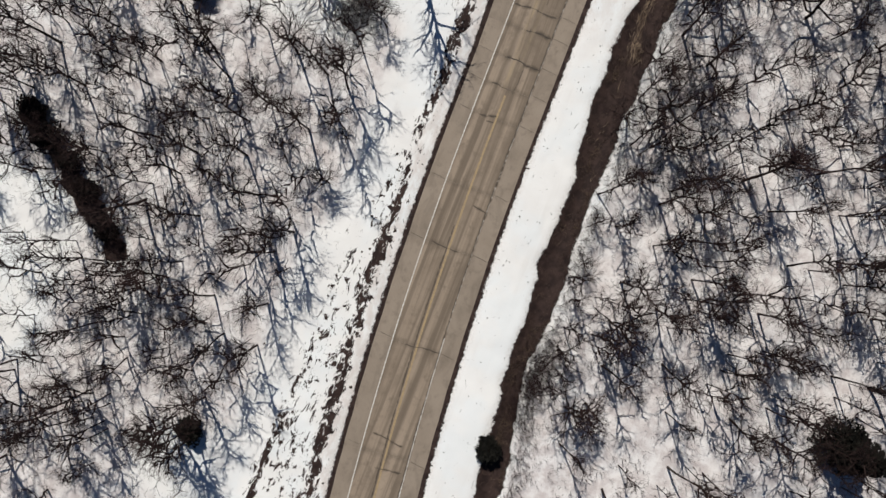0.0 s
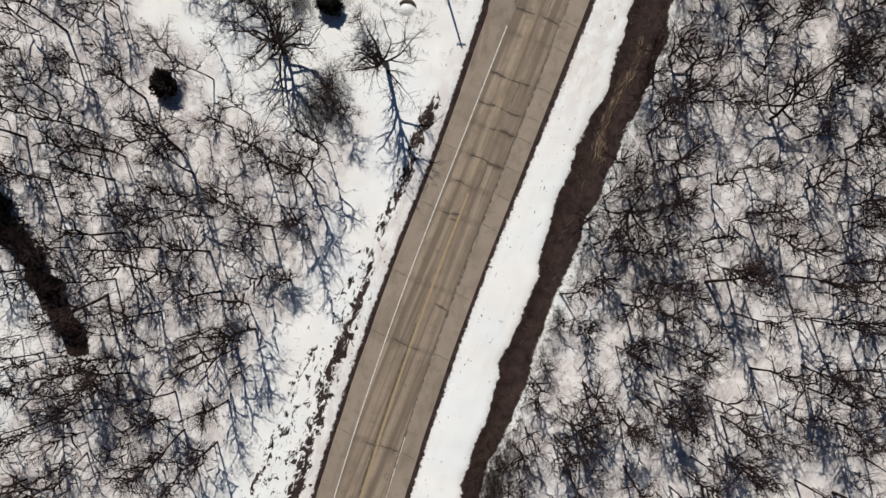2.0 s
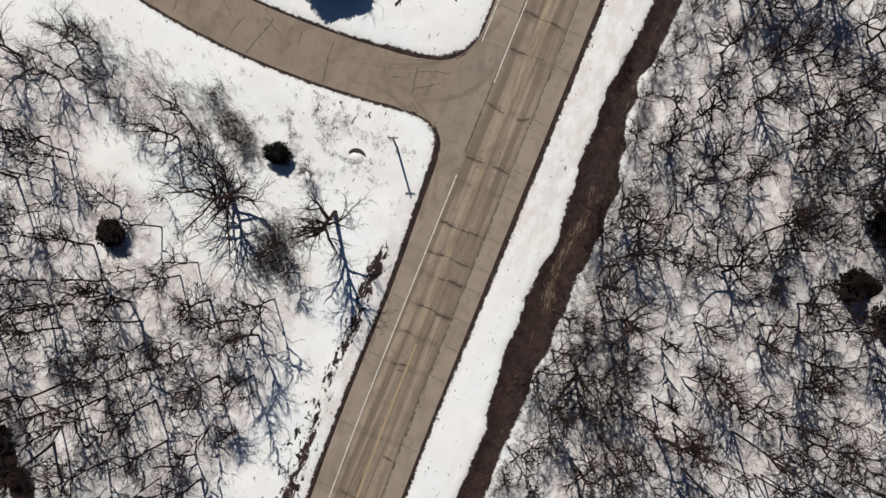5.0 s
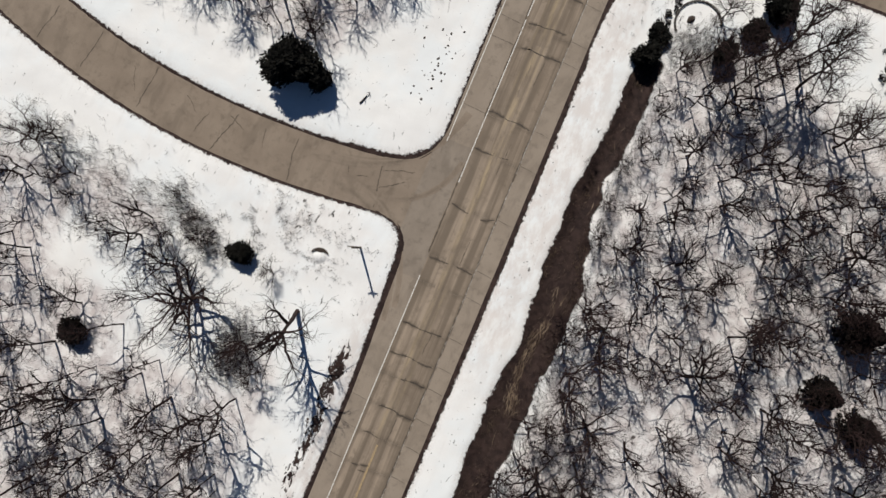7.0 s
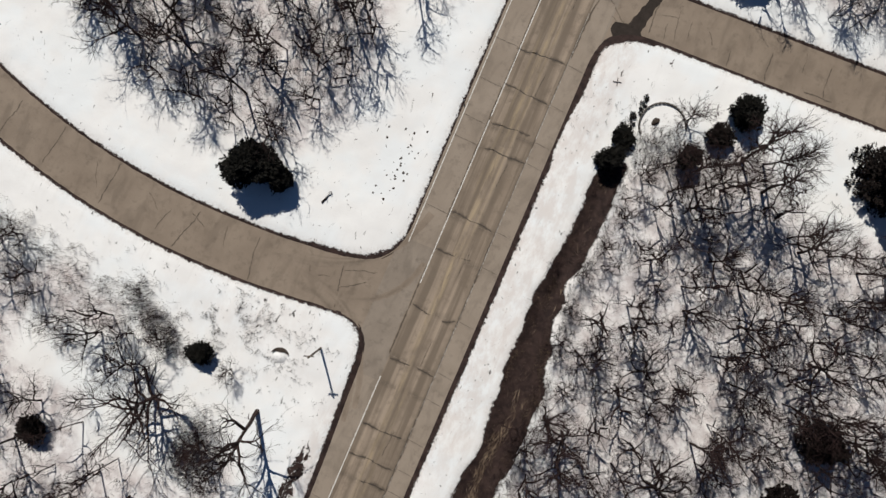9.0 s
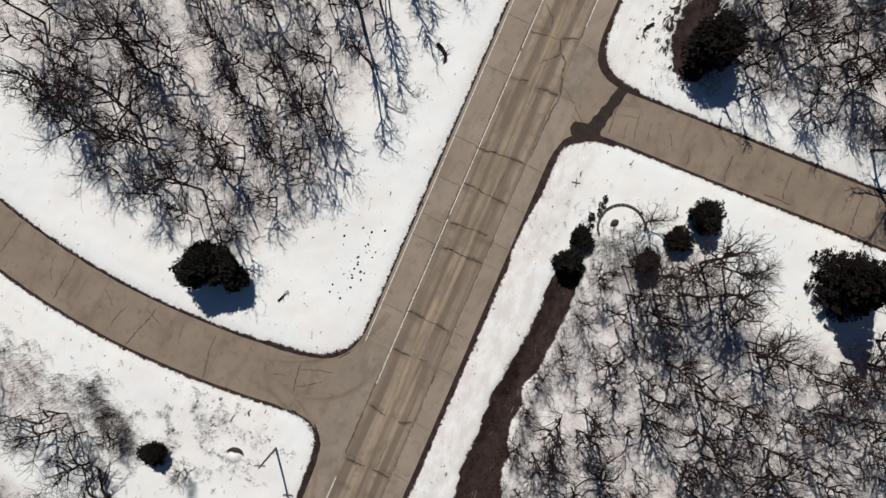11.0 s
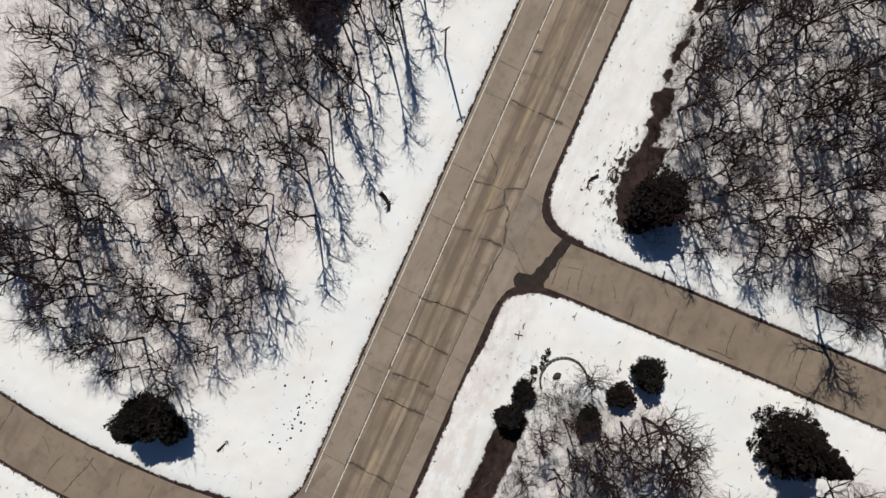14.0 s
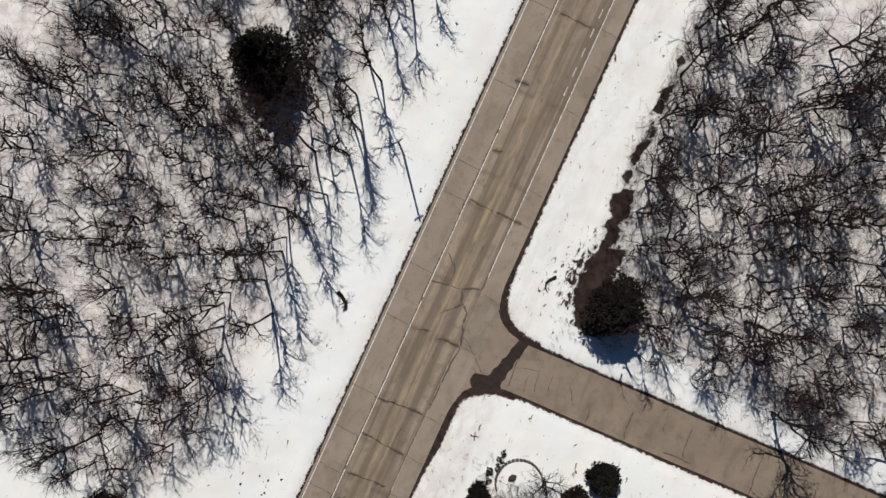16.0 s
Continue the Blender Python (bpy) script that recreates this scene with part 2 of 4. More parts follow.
def bare_distance(x, y):
    """The same for the bare bank north of the east road and the wet run in the south-western wood."""
    wobble = (fractal(x, y, 3.0, 50) - 0.5) * 3.0
    bank = np.full(np.shape(x), 99.0)
    for px, py, rx, ry in ((15.3, 111.2, 2.1, 4.6), (16.6, 106.8, 2.3, 2.2), (14.3, 118.0, 0.7, 4.4), (13.4, 127.0, 0.3, 5.5), (13.6, 139.0, 0.3, 6.5)):
        bank = np.minimum(bank, (np.hypot((x - px) / rx, (y - py) / ry) - 1) * min(rx, ry))
    bank = bank + wobble * 0.45 + (fractal(x, y, 1.1, 60) - 0.5) * 1.7
    t = np.clip(((x + 55.5) * 17 + (y + 1) * -13) / (17 * 17 + 13 * 13), 0, 1)
    run = np.hypot(x + 55.5 - 17 * t, y + 1 + 13 * t) - 1.2 + wobble * 1.1
    return np.minimum(bank, run)


# ---- plan of the woods ----
def inside(x, y, corners):
    hit = False
    for (ax, ay), (bx, by) in zip(corners, corners[1:] + corners[:1]):
        if (ay > y) != (by > y) and x < (bx - ax) * (y - ay) / (by - ay) + ax:
            hit = not hit
    return hit


SOUTH_WEST = [(-90, -80), (-24, -80), (-19, -30), (-17.6, -22), (-17, -2), (-15.5, 10), (-15.5, 24), (-23, 29), (-36, 37), (-44, 39), (-90, 34)]
NORTH_WEST = [(-90, 87), (-66, 75), (-52, 71), (-45, 67), (-37, 64.5), (-25, 64), (-21, 70), (-19, 78), (-20.5, 86), (-21, 98), (-21.5, 112), (-21.5, 190), (-90, 190)]
SOUTH_EAST = [(18.2, -80), (16.0, -12), (15.0, 20), (15.3, 45), (14.6, 60), (14.8, 77), (20, 82), (28, 87), (33, 82), (38, 79), (47, 82), (54, 88), (90, 87), (90, -80)]
NORTH_EAST = [(12.6, 190), (12.9, 130), (14.0, 120), (17.8, 112), (21, 107.5), (29, 104.5), (90, 107), (90, 190)]
WOODS = [SOUTH_WEST, NORTH_WEST, SOUTH_EAST, NORTH_EAST]


def clearing(x, y):
    return (x < -43 and -32 < y < -9) or (-29 < x < -19 and -42 < y < -33) or (-36 < x < -18 and 19 < y < 36) or (-30 < x < -17 and y < 30 and y > 22) or (-48 < x < -30 and 25 < y < 34)


# ---- ground: one sheet, fine near the roads and coarse towards the horizon ----
def ground():
    far = [90, 105, 130, 180, 300, 600]
    xs = np.array([-v for v in far[::-1]] + list(np.arange(-84, 80.1, 0.5)) + far)
    ys = np.array([-600, -300, -160, -100, -70] + list(np.arange(-55, 160.1, 0.5)) + [175, 200, 260, 400, 700])
    x, y = (a.ravel() for a in np.meshgrid(xs, ys))
    road, ditch, bare = road_distance(x, y), ditch_distance(x, y), bare_distance(x, y)
    band = np.where(x < axis(y) - 1, np.interp(y, [20, 30, 36, 43, 47, 60], [0.72, 0.75, 0.9, 1.0, 0.42, 0.42]), np.interp(y, [-30, -5, 15, 40, 76, 106, 120], [0.8, 0.72, 0.62, 0.85, 0.8, 0.8, 0.55]))
    band = np.where((x > 0) & (y > 76) & (y < 92), 0.5 + 0.6 * np.exp(-(((y - 86) / 4) ** 2)), band)
    band = np.where(np.abs(x) > 12, 0.42, band)
    band = np.where((x > -18) & (x < -8) & (y > 53) & (y < 58), 0.65, band)
    snow = np.minimum(np.minimum(road - band, ditch), bare)
    z = np.interp(road, [-0.9, 0, 0.5, 1.1, 3.0], [-0.16, 0.0, 0.05, 0.18, 0.24])
    z += (fractal(x, y, 9.0, 3) - 0.5) * 0.35 * step(road, 1.0, 5.0) + (fractal(x, y, 1.5, 9) - 0.5) * 0.10 * step(road, 0.5, 1.5)
    z -= 0.75 * step(-ditch, -0.6, 1.6) + 0.15 * step(-bare, -0.5, 1.0)
    z = np.where(road < 0, np.minimum(z, -0.02 * step(-road, 0, 0.3)), z)
    off = x - axis(y)
    # two ridges of ploughed-up soil along the south-western verge, drawing apart towards the south
    outer = np.interp(y, [-60, -33, -22, -8, -2, 10, 19, 31], [17.0, 14.7, 13.3, 11.7, 10.7, 9.2, 8.5, 7.6])
    gone = 1 - step(y, 29, 34)
    near = np.exp(-(((off + 8.1 + (fractal(x, y, 7.0, 33) - 0.5) * 1.2) / 0.9) ** 2)) * gone * np.interp(y, [-20, 0, 8, 16, 24], [1.35, 1.15, 0.75, 0.85, 1.2])
    far_side = np.exp(-(((off + outer + (fractal(x, y, 6.0, 35) - 0.5) * 1.6) / 0.8) ** 2)) * np.interp(y, [-40, -20, 6, 16], [1.1, 0.8, 0.45, 0.0])
    between = step(-off, 7.6, 8.4) * (1 - step(-off - outer, -0.3, 0.5)) * np.interp(y, [-30, 10, 20], [0.45, 0.35, 0.0])
    clump = np.exp(-((np.hypot(x + 7.8, (y - 28.2) * 0.6) / 0.9) ** 2)) * 1.2
    debris = np.maximum.reduce([near, far_side, between, clump])
    # grimy snow between the pavement and the ridge, and along the ditch
    grime = np.maximum(step(-off, 4.5, 5.5) * (1 - step(-off, 7.4, 9.5)) * (1 - step(y, 30, 44)), 0.9 * step(off, 4.5, 5.0) * (1 - step(off, 9.0, 12.0)) * step(y, 26, 42) * (1 - 0.5 * step(y, 98, 110)))
    grime = np.maximum(grime, 0.5 * np.exp(-((np.hypot(x + 20, (y - 44) * 1.6) / 9) ** 2)))
    corner = np.exp(-((np.hypot(x + 19, y - 44) / 7) ** 2)) * 0.16 + np.exp(-((np.hypot((x - 14.3) * 1.3, y - 111) / 5) ** 2)) * 0.95
    debris = np.clip(np.maximum(debris, corner) * step(road, 0.6, 1.4), 0, 1)
    z += debris * (fractal(x, y, 1.1, 21) - 0.45) * 0.5
    wood = np.zeros(len(x))
    depth = np.zeros((len(ys), len(xs)))
    for k in range(0, len(ys), 4):
        for j in range(0, len(xs), 4):
            depth[k : k + 4, j : j + 4] = any(inside(xs[j], ys[k], c) for c in WOODS) and not clearing(xs[j], ys[k])
    for _ in range(6):
        depth = (depth + np.roll(depth, 1, 0) + np.roll(depth, -1, 0) + np.roll(depth, 1, 1) + np.roll(depth, -1, 1)) / 5
    wood = depth.ravel()
    w = len(xs)
    a = (np.arange(len(ys) - 1)[:, None] * w + np.arange(w - 1)[None]).ravel()
    me = bpy.data.meshes.new("ground")
    me.from_pydata(np.stack([x, y, z], 1).tolist(), [], np.stack([a, a + 1, a + w + 1, a + w], 1).tolist())
    for name, values in (("snow", np.clip(snow, -3, 3)), ("debris", debris), ("grime", grime), ("litter_shade", wood * step(snow, 0.0, 0.8))):
        me.attributes.new(name, "FLOAT", "POINT").data.foreach_set("value", values.astype(np.float32))
    me.materials.append(GROUND)
    me.polygons.foreach_set("use_smooth", [True] * len(me.polygons))
    return tagged(new("ground", me), "settled snow over dark soil, bare along verges and ditch", "ground", kind="structure")


GROUND_SHEET = ground()


# ---- roads ----
def strip(name, line, half_a, half_b, z, thick, material, gap=0.0):
    """A flat slab along a line of (x, y) points, from half_a to half_b across (to the right of the line's way), with its sides."""
    line = np.array(line, float)
    way = np.gradient(line, axis=0)
    way /= np.linalg.norm(way, axis=1)[:, None]
    right = np.stack([way[:, 1], -way[:, 0]], 1)
    k = len(line)
    a, b = line + right * half_a, line + right * half_b
    top = np.concatenate([np.c_[a, np.full(k, z)], np.c_[b, np.full(k, z)]])
    low = top - (0, 0, thick)
    faces = [(i, k + i, k + i + 1, i + 1) for i in range(k - 1)]
    rim = list(range(k)) + list(range(2 * k - 1, k - 1, -1))
    faces += [(rim[i], rim[(i + 1) % len(rim)], rim[(i + 1) % len(rim)] + 2 * k, rim[i] + 2 * k) for i in range(len(rim))]
    return mesh_of(name, np.concatenate([top, low]), faces, material)


def slab(name, y0, y1, a, b, z, material):
    """A slab between two transverse joints; the field 'joint' tells how near a joint is, where water has soaked in."""
    ys = [y0 + 0.02, y0 + 0.22, y0 + 0.6]
    ys += list(np.linspace(y0 + 0.6, y1 - 0.6, max(2, int((y1 - y0) / 2)))[1:-1]) + [y1 - 0.6, y1 - 0.22, y1 - 0.02]
    ys = np.array(ys)
    me = strip(name, np.stack([axis(ys), ys], 1), a, b, z, 0.03, material)
    near = np.interp(np.minimum(ys - y0, y1 - ys), [0.02, 0.22, 0.6], [0.55, 0.3, 0.0])
    me.attributes.new("joint", "FLOAT", "POINT").data.foreach_set("value", np.tile(near, 4).astype(np.float32))
    return me


def along(y0, y1, pace=2.0):
    y = np.linspace(y0, y1, max(2, int(abs(y1 - y0) / pace) + 1))
    return np.stack([axis(y), y], 1)


def west_line(x0, x1, pace=2.0):
    x = np.linspace(x0, x1, max(2, int(abs(x1 - x0) / pace) + 1))
    return np.stack([x, west_axis(x)], 1)


def east_line(x0, x1, pace=3.0):
    x = np.linspace(x0, x1, max(2, int(abs(x1 - x0) / pace) + 1))
    return np.stack([x, east_axis(x)], 1)


road = tagged(new("road_main", strip("road_main", along(-260, 330, 4), -7.6, 6.0, 0.0, 0.3, ASPHALT)), "worn brown-grey asphalt road with cracked slabs", "road", kind="structure")
road_west = tagged(new("road_west", strip("road_west", west_line(-95, -3), -4.2, 4.2, -0.005, 0.3, SIDE_ASPHALT)), "curving brown-grey asphalt side road", "road", kind="structure")
road_east = tagged(new("road_east", strip("road_east", east_line(3, 120), -4.2, 4.2, -0.005, 0.3, SIDE_ASPHALT)), "straight brown-grey asphalt side road", "road", kind="structure")
# rounded junction corners are paved too
for owner, points in ((road_west, ((-13, 45.0), (-4, 40.0), (-4, 62.5), (-13, 57.0))), (road_east, ((4, 86.0), (13, 92.5), (13, 102.0), (4, 108.0)))):
    part("junction_paving", mesh_of("junction_paving", [(px, py, -0.009) for px, py in points], [(0, 1, 2, 3)], SIDE_ASPHALT), owner)

BREAKS = [-62, -50, -38, -26, -12, 1, 9, 18.3, 22.4, 26.1, 30.1, 33.0, 36.9, 42.4, 45.9, 52.7, 60.0, 64.7, 74.0, 76.8, 81.8, 87.2, 96.7, 103.6, 113.3, 117.5, 128.3, 139, 150, 162]
for y0, y1 in zip(BREAKS, BREAKS[1:]):
    for a, b in ((-LANE, -0.02), (0.02, LANE)):
        part("slab", slab("slab", y0, y1, a, b, 0.012, SLAB), road)
    if not 92 < (y0 + y1) / 2 < 104:
        part("shoulder_slab", strip("shoulder_slab", along(y0 + 0.02, y1 - 0.02), LANE + 0.03, RIGHT_WIDTH + 0.5, 0.010, 0.03, SHOULDER), road)
    if not 41 < (y0 + y1) / 2 < 60:
        part("shoulder_slab", strip("shoulder_slab", along(y0 + 0.02, y1 - 0.02), -7.2, -LANE - 0.03, 0.010, 0.03, SHOULDER), road)


def crack(owner, start, end, width, z, seed, sway=0.18, soaked=SLAB):
    """A wandering crack: a dark soaked band with soft edges, and the open crack along its middle."""
    rng = random.Random(seed)
    a, b = Vector(start), Vector(end)
    count = max(3, int((b - a).length / 0.35))
    side = Vector((-(b - a).y, (b - a).x)).normalized()
    rows, slit, drift = [[], [], []], [[], []], 0.0
    for k in range(count + 1):
        p = a.lerp(b, k / count)
        drift = drift * 0.75 + rng.uniform(-1, 1) * sway * 0.5
        w = width * rng.uniform(0.45, 1.0) * (0.35 if k in (0, count) else 1.0)
        q = p + side * drift
        for row, off in zip(rows, (1.6, 0.0, -1.6)):
            row.append((*(q + side * w * off), z))
        for row, off in zip(slit, (0.26, -0.26) if soaked is SLAB else (0.14, -0.14)):
            row.append((*(q + side * w * off * rng.uniform(0.5, 1.2)), z + 0.0012))
    n = count + 1
    me = mesh_of("crack_stain", rows[0] + rows[1] + rows[2], [(r * n + i, r * n + n + i, r * n + n + i + 1, r * n + i + 1) for r in range(2) for i in range(count)], soaked)
    me.attributes.new("joint", "FLOAT", "POINT").data.foreach_set("value", np.repeat((0.0, 1.25, 0.0), n).astype(np.float32))
    part("crack_stain", me, owner)
    return part("crack", mesh_of("crack", slit[0] + slit[1], [(i, n + i, n + i + 1, i + 1) for i in range(count)], TAR), owner)


# transverse cracks: where along the road, from and to across it, and how heavy
CROSS_CRACKS = [
    (-27.8, -0.8, 2.6, 0.12), (-24.2, -2.2, 2.0, 0.12), (-12.0, -1.5, 2.9, 0.10), (1.0, -2.2, 1.4, 0.09), (7.1, 1.2, 3.0, 0.14), (17.7, -1.0, 0.0, 0.10),
    (18.4, -2.3, 0.2, 0.16), (22.3, -2.2, 0.1, 0.15), (26.0, -1.6, 3.0, 0.24), (30.2, -0.4, 3.1, 0.24), (32.9, -3.0, 2.7, 0.18), (36.9, -2.9, 2.4, 0.22),
    (45.6, -2.9, -0.3, 0.20), (45.6, 0.7, 2.9, 0.20), (52.6, -2.9, -0.4, 0.18), (52.5, 1.2, 2.9, 0.20), (60.1, -3.0, -0.4, 0.18), (60.3, 0.3, 1.6, 0.12),
    (65.0, -3.1, 2.5, 0.24), (74.1, -2.4, 3.0, 0.24), (77.4, -2.8, 2.3, 0.17), (82.2, -3.3, 2.7, 0.20), (87.3, -3.5, 2.8, 0.24), (96.9, -2.1, -0.5, 0.20),
    (96.7, 0.6, 3.4, 0.20), (113.6, -2.9, 4.3, 0.16), (120.4, -2.8, -1.6, 0.24), (129.4, -3.9, -2.0, 0.30), (139.0, -2.4, 2.0, 0.14),
]
for k, (y, a, b, wide) in enumerate(CROSS_CRACKS):
    x = float(axis(y))
    lean = random.Random(k).uniform(-0.25, 0.25)
    crack(road, (x + a, y - lean), (x + b, y + lean), wide * 1.45, 0.0165, k * 7 + 3)
for k, y in enumerate(BREAKS[3:-2]):
    x = float(axis(y))
    if y > 60 or y < 30:
        crack(road, (x - LANE - 0.1, y), (x - float(left_width(y)), y + 0.2), 0.05, 0.0145, k + 90, 0.06, SHOULDER)
    crack(road, (x + LANE, y + 0.3), (x + RIGHT_WIDTH, y + 0.1), 0.05, 0.0145, k + 190, 0.06, SHOULDER)
# worn joints under the lane lines
for k, y in enumerate(range(-44, 150, 6)):
    if not 92 < y < 106:
        crack(road, (float(axis(y)) + LANE - 0.04, y), (float(axis(y + 6)) + LANE - 0.04, y + 6), 0.15 if y < 62 else 0.08, 0.0166, 300 + k, 0.05)
    if y > 62 or 40 < y < 56:
        crack(road, (float(axis(y)) - LANE - 0.10, y), (float(axis(y + 6)) - LANE - 0.10, y + 6), 0.13, 0.0166, 400 + k, 0.05)
    if y < 2:
        crack(road, (float(axis(y)) - 0.22, y), (float(axis(y + 6)) - 0.22, y + 6), 0.13, 0.0166, 500 + k, 0.06)
    if k % 2 and 18 < y < 130:
        crack(road, (float(axis(y)) + 0.9, y), (float(axis(y + 3)) + 1.1, y + 3.4), 0.06, 0.0167, 600 + k, 0.12)
# a web of cracks where the east road joins
WEB = [((-3.3, 102.8), (-0.8, 103.1)), ((-0.8, 103.1), (0.9, 103.4)), ((0.9, 103.4), (2.9, 104.0)), ((0.9, 103.4), (1.6, 101.7)), ((1.6, 101.7), (2.5, 101.0)), ((1.6, 101.7), (-0.5, 99.6)),
       ((2.5, 101.0), (2.7, 99.6)), ((2.7, 99.6), (3.4, 97.0)), ((-2.5, 106.8), (-1.0, 105.4)), ((-1.0, 105.4), (-0.8, 103.2)), ((2.9, 104.0), (3.1, 108.0)), ((3.4, 97.0), (3.1, 88.0))]
for k, (a, b) in enumerate(WEB):
    crack(road, a, b, 0.19 if k < 8 else 0.11, 0.0168, 700 + k, 0.2)
for k, (a, b, wide) in enumerate((
    ((-23.8, 52.9), (-23.2, 47.4), 0.10), ((-12.7, 54.4), (-11.9, 48.2), 0.10), ((-31.9, 52.9), (-33.7, 47.3), 0.10), ((-35.4, 51.8), (-36.4, 48.7), 0.08), ((-43.6, 54.5), (-44.2, 48.8), 0.10),
    ((-52.0, 56.1), (-52.9, 50.6), 0.10), ((-15.4, 51.2), (-13.8, 51.8), 0.08), ((-16.6, 52.4), (-16.2, 51.0), 0.09), ((-12.2, 51.0), (-9.2, 53.0), 0.08), ((-32.9, 52.5), (-30.6, 51.4), 0.07),
    ((-39.0, 52.6), (-37.0, 51.0), 0.06), ((-46.5, 53.6), (-45.3, 50.6), 0.06), ((-28.0, 52.6), (-27.6, 50.0), 0.06), ((-58.5, 57.0), (-59.5, 52.0), 0.09), ((-12.4, 53.2), (-8.6, 54.6), 0.07),
)):
    crack(road_west, a, b, wide, -0.0005 + 0.00008 * k, 800 + k, 0.20, SIDE_ASPHALT)
for k, (a, b, wide) in enumerate((
    ((10.5, 100.3), (10.7, 94.9), 0.10), ((25.7, 98.6), (26.1, 94.9), 0.10), ((20.8, 96.8), (21.1, 94.8), 0.08), ((41.9, 100.6), (42.3, 95.1), 0.10), ((49.3, 99.0), (50.0, 95.6), 0.08),
    ((11.3, 97.8), (13.4, 98.0), 0.06), ((17.6, 98.0), (18.6, 96.5), 0.08), ((12.4, 97.0), (12.6, 94.9), 0.06), ((15.2, 98.6), (15.5, 96.2), 0.06), ((30.9, 95.6), (34.6, 95.5), 0.13),
    ((2.9, 98.5), (7.7, 94.9), 0.06), ((5.3, 95.2), (7.1, 94.5), 0.06), ((13.4, 98.6), (14.0, 95.4), 0.06), ((33.0, 99.6), (33.4, 95.6), 0.07), ((29.6, 100.2), (29.9, 97.6), 0.05), ((55.0, 101.0), (55.6, 96.0), 0.09),
)):
    crack(road_east, a, b, wide, -0.0005 + 0.00008 * k, 850 + k, 0.20, SIDE_ASPHALT)


def wet_run():
    """Meltwater that crosses the mouth of the east road."""
    rng = random.Random(3)
    left, right = [], []
    for k in range(17):
        s = k / 16
        x, y = 10.4 - 2.0 * s, 101.0 - 8.2 * s
        w = 0.75 + 0.4 * s + (0.9 if 0.78 < s < 0.95 else 0) + rng.uniform(-0.15, 0.15)
        left.append((x + w * 0.8, y - w * 0.2, 0.006))
        right.append((x - w * 0.8 - (0.8 if 0.8 < s else 0), y + w * 0.2, 0.006))
    return part("wet_patch", mesh_of("wet_patch", left + right, [(i, 17 + i, 18 + i, i + 1) for i in range(16)], WET), road_east, "dark wet meltwater patch")


wet_run()


def tyre_sweep(owner, start, bend, end, width, z, seed):
    """A faint dark band with soft edges that turning tyres have rubbed on to the pavement."""
    rng = random.Random(seed)
    a, b, c = Vector(start), Vector(bend), Vector(end)
    rows, count = [[], [], []], 22
    for k in range(count + 1):
        s = k / count
        p = a * (1 - s) ** 2 + b * 2 * s * (1 - s) + c * s * s
        d = ((b - a) * (1 - s) + (c - b) * s).normalized()
        w = width * rng.uniform(0.8, 1.2)
        for row, off in zip(rows, (w, 0.0, -w)):
            row.append((p.x - d.y * off, p.y + d.x * off, z))
    n = count + 1
    me = mesh_of("tyre_mark", rows[0] + rows[1] + rows[2], [(r * n + i, r * n + n + i, r * n + n + i + 1, r * n + i + 1) for r in range(2) for i in range(count)], SIDE_ASPHALT)
    dark = np.sin(np.linspace(0, math.pi, n)) * 0.5
    me.attributes.new("joint", "FLOAT", "POINT").data.foreach_set("value", np.concatenate([dark * 0, dark, dark * 0]).astype(np.float32))
    return part("tyre_mark", me, owner)


for k, (a, b, c, w) in enumerate((
    ((-20, 49.6), (-8.5, 50.5), (-5.6, 38.5), 0.45), ((-18, 51.2), (-6.5, 51.3), (-4.6, 38), 0.35), ((-14, 50.0), (-7.0, 49.0), (-5.2, 36), 0.30),
    ((-21, 52.0), (-8.0, 53.0), (-5.2, 64), 0.45), ((-19, 53.2), (-9.0, 54.0), (-6.2, 62), 0.30), ((-12, 50.0), (-5.0, 51.0), (-3.6, 58), 0.35),
)):
    tyre_sweep(road_west, a, b, c, w, 0.0128 + 0.0004 * k, 40 + k)


def line_paint(name, y0, y1, across, width, material, dash=0.0, gap=0.0, z=0.0175):
    y = y0
    while y < y1:
        end = min(y1, y + dash) if dash else y1
        part(name, strip(name, along(y, end, 2.0), across - width / 2, across + width / 2, z, 0.004, material), road)
        y = end + gap if dash else y1


line_paint("lane_line", -200, 43.0, -LANE, 0.13, WHITE)
line_paint("lane_line", 55.5, 160, -LANE, 0.13, WHITE, 22.0, 0.5)
line_paint("lane_line", -60, -10, LANE, 0.12, WHITE)
line_paint("lane_line", -9, 40, LANE, 0.10, FADED, 1.7, 0.5)
line_paint("lane_line", 41, 95.5, LANE, 0.11, FADED, 17.0, 1.2)
line_paint("lane_line", 106, 170, LANE, 0.14, WHITE)
line_paint("lane_line", 130, 160, LANE - 0.75, 0.10, WHITE, 1.2, 1.4)
line_paint("edge_line", 59.7, 170, -6.42, 0.12, WHITE)
line_paint("centre_line", -60, 21.5, 0.12, 0.26, YELLOW)


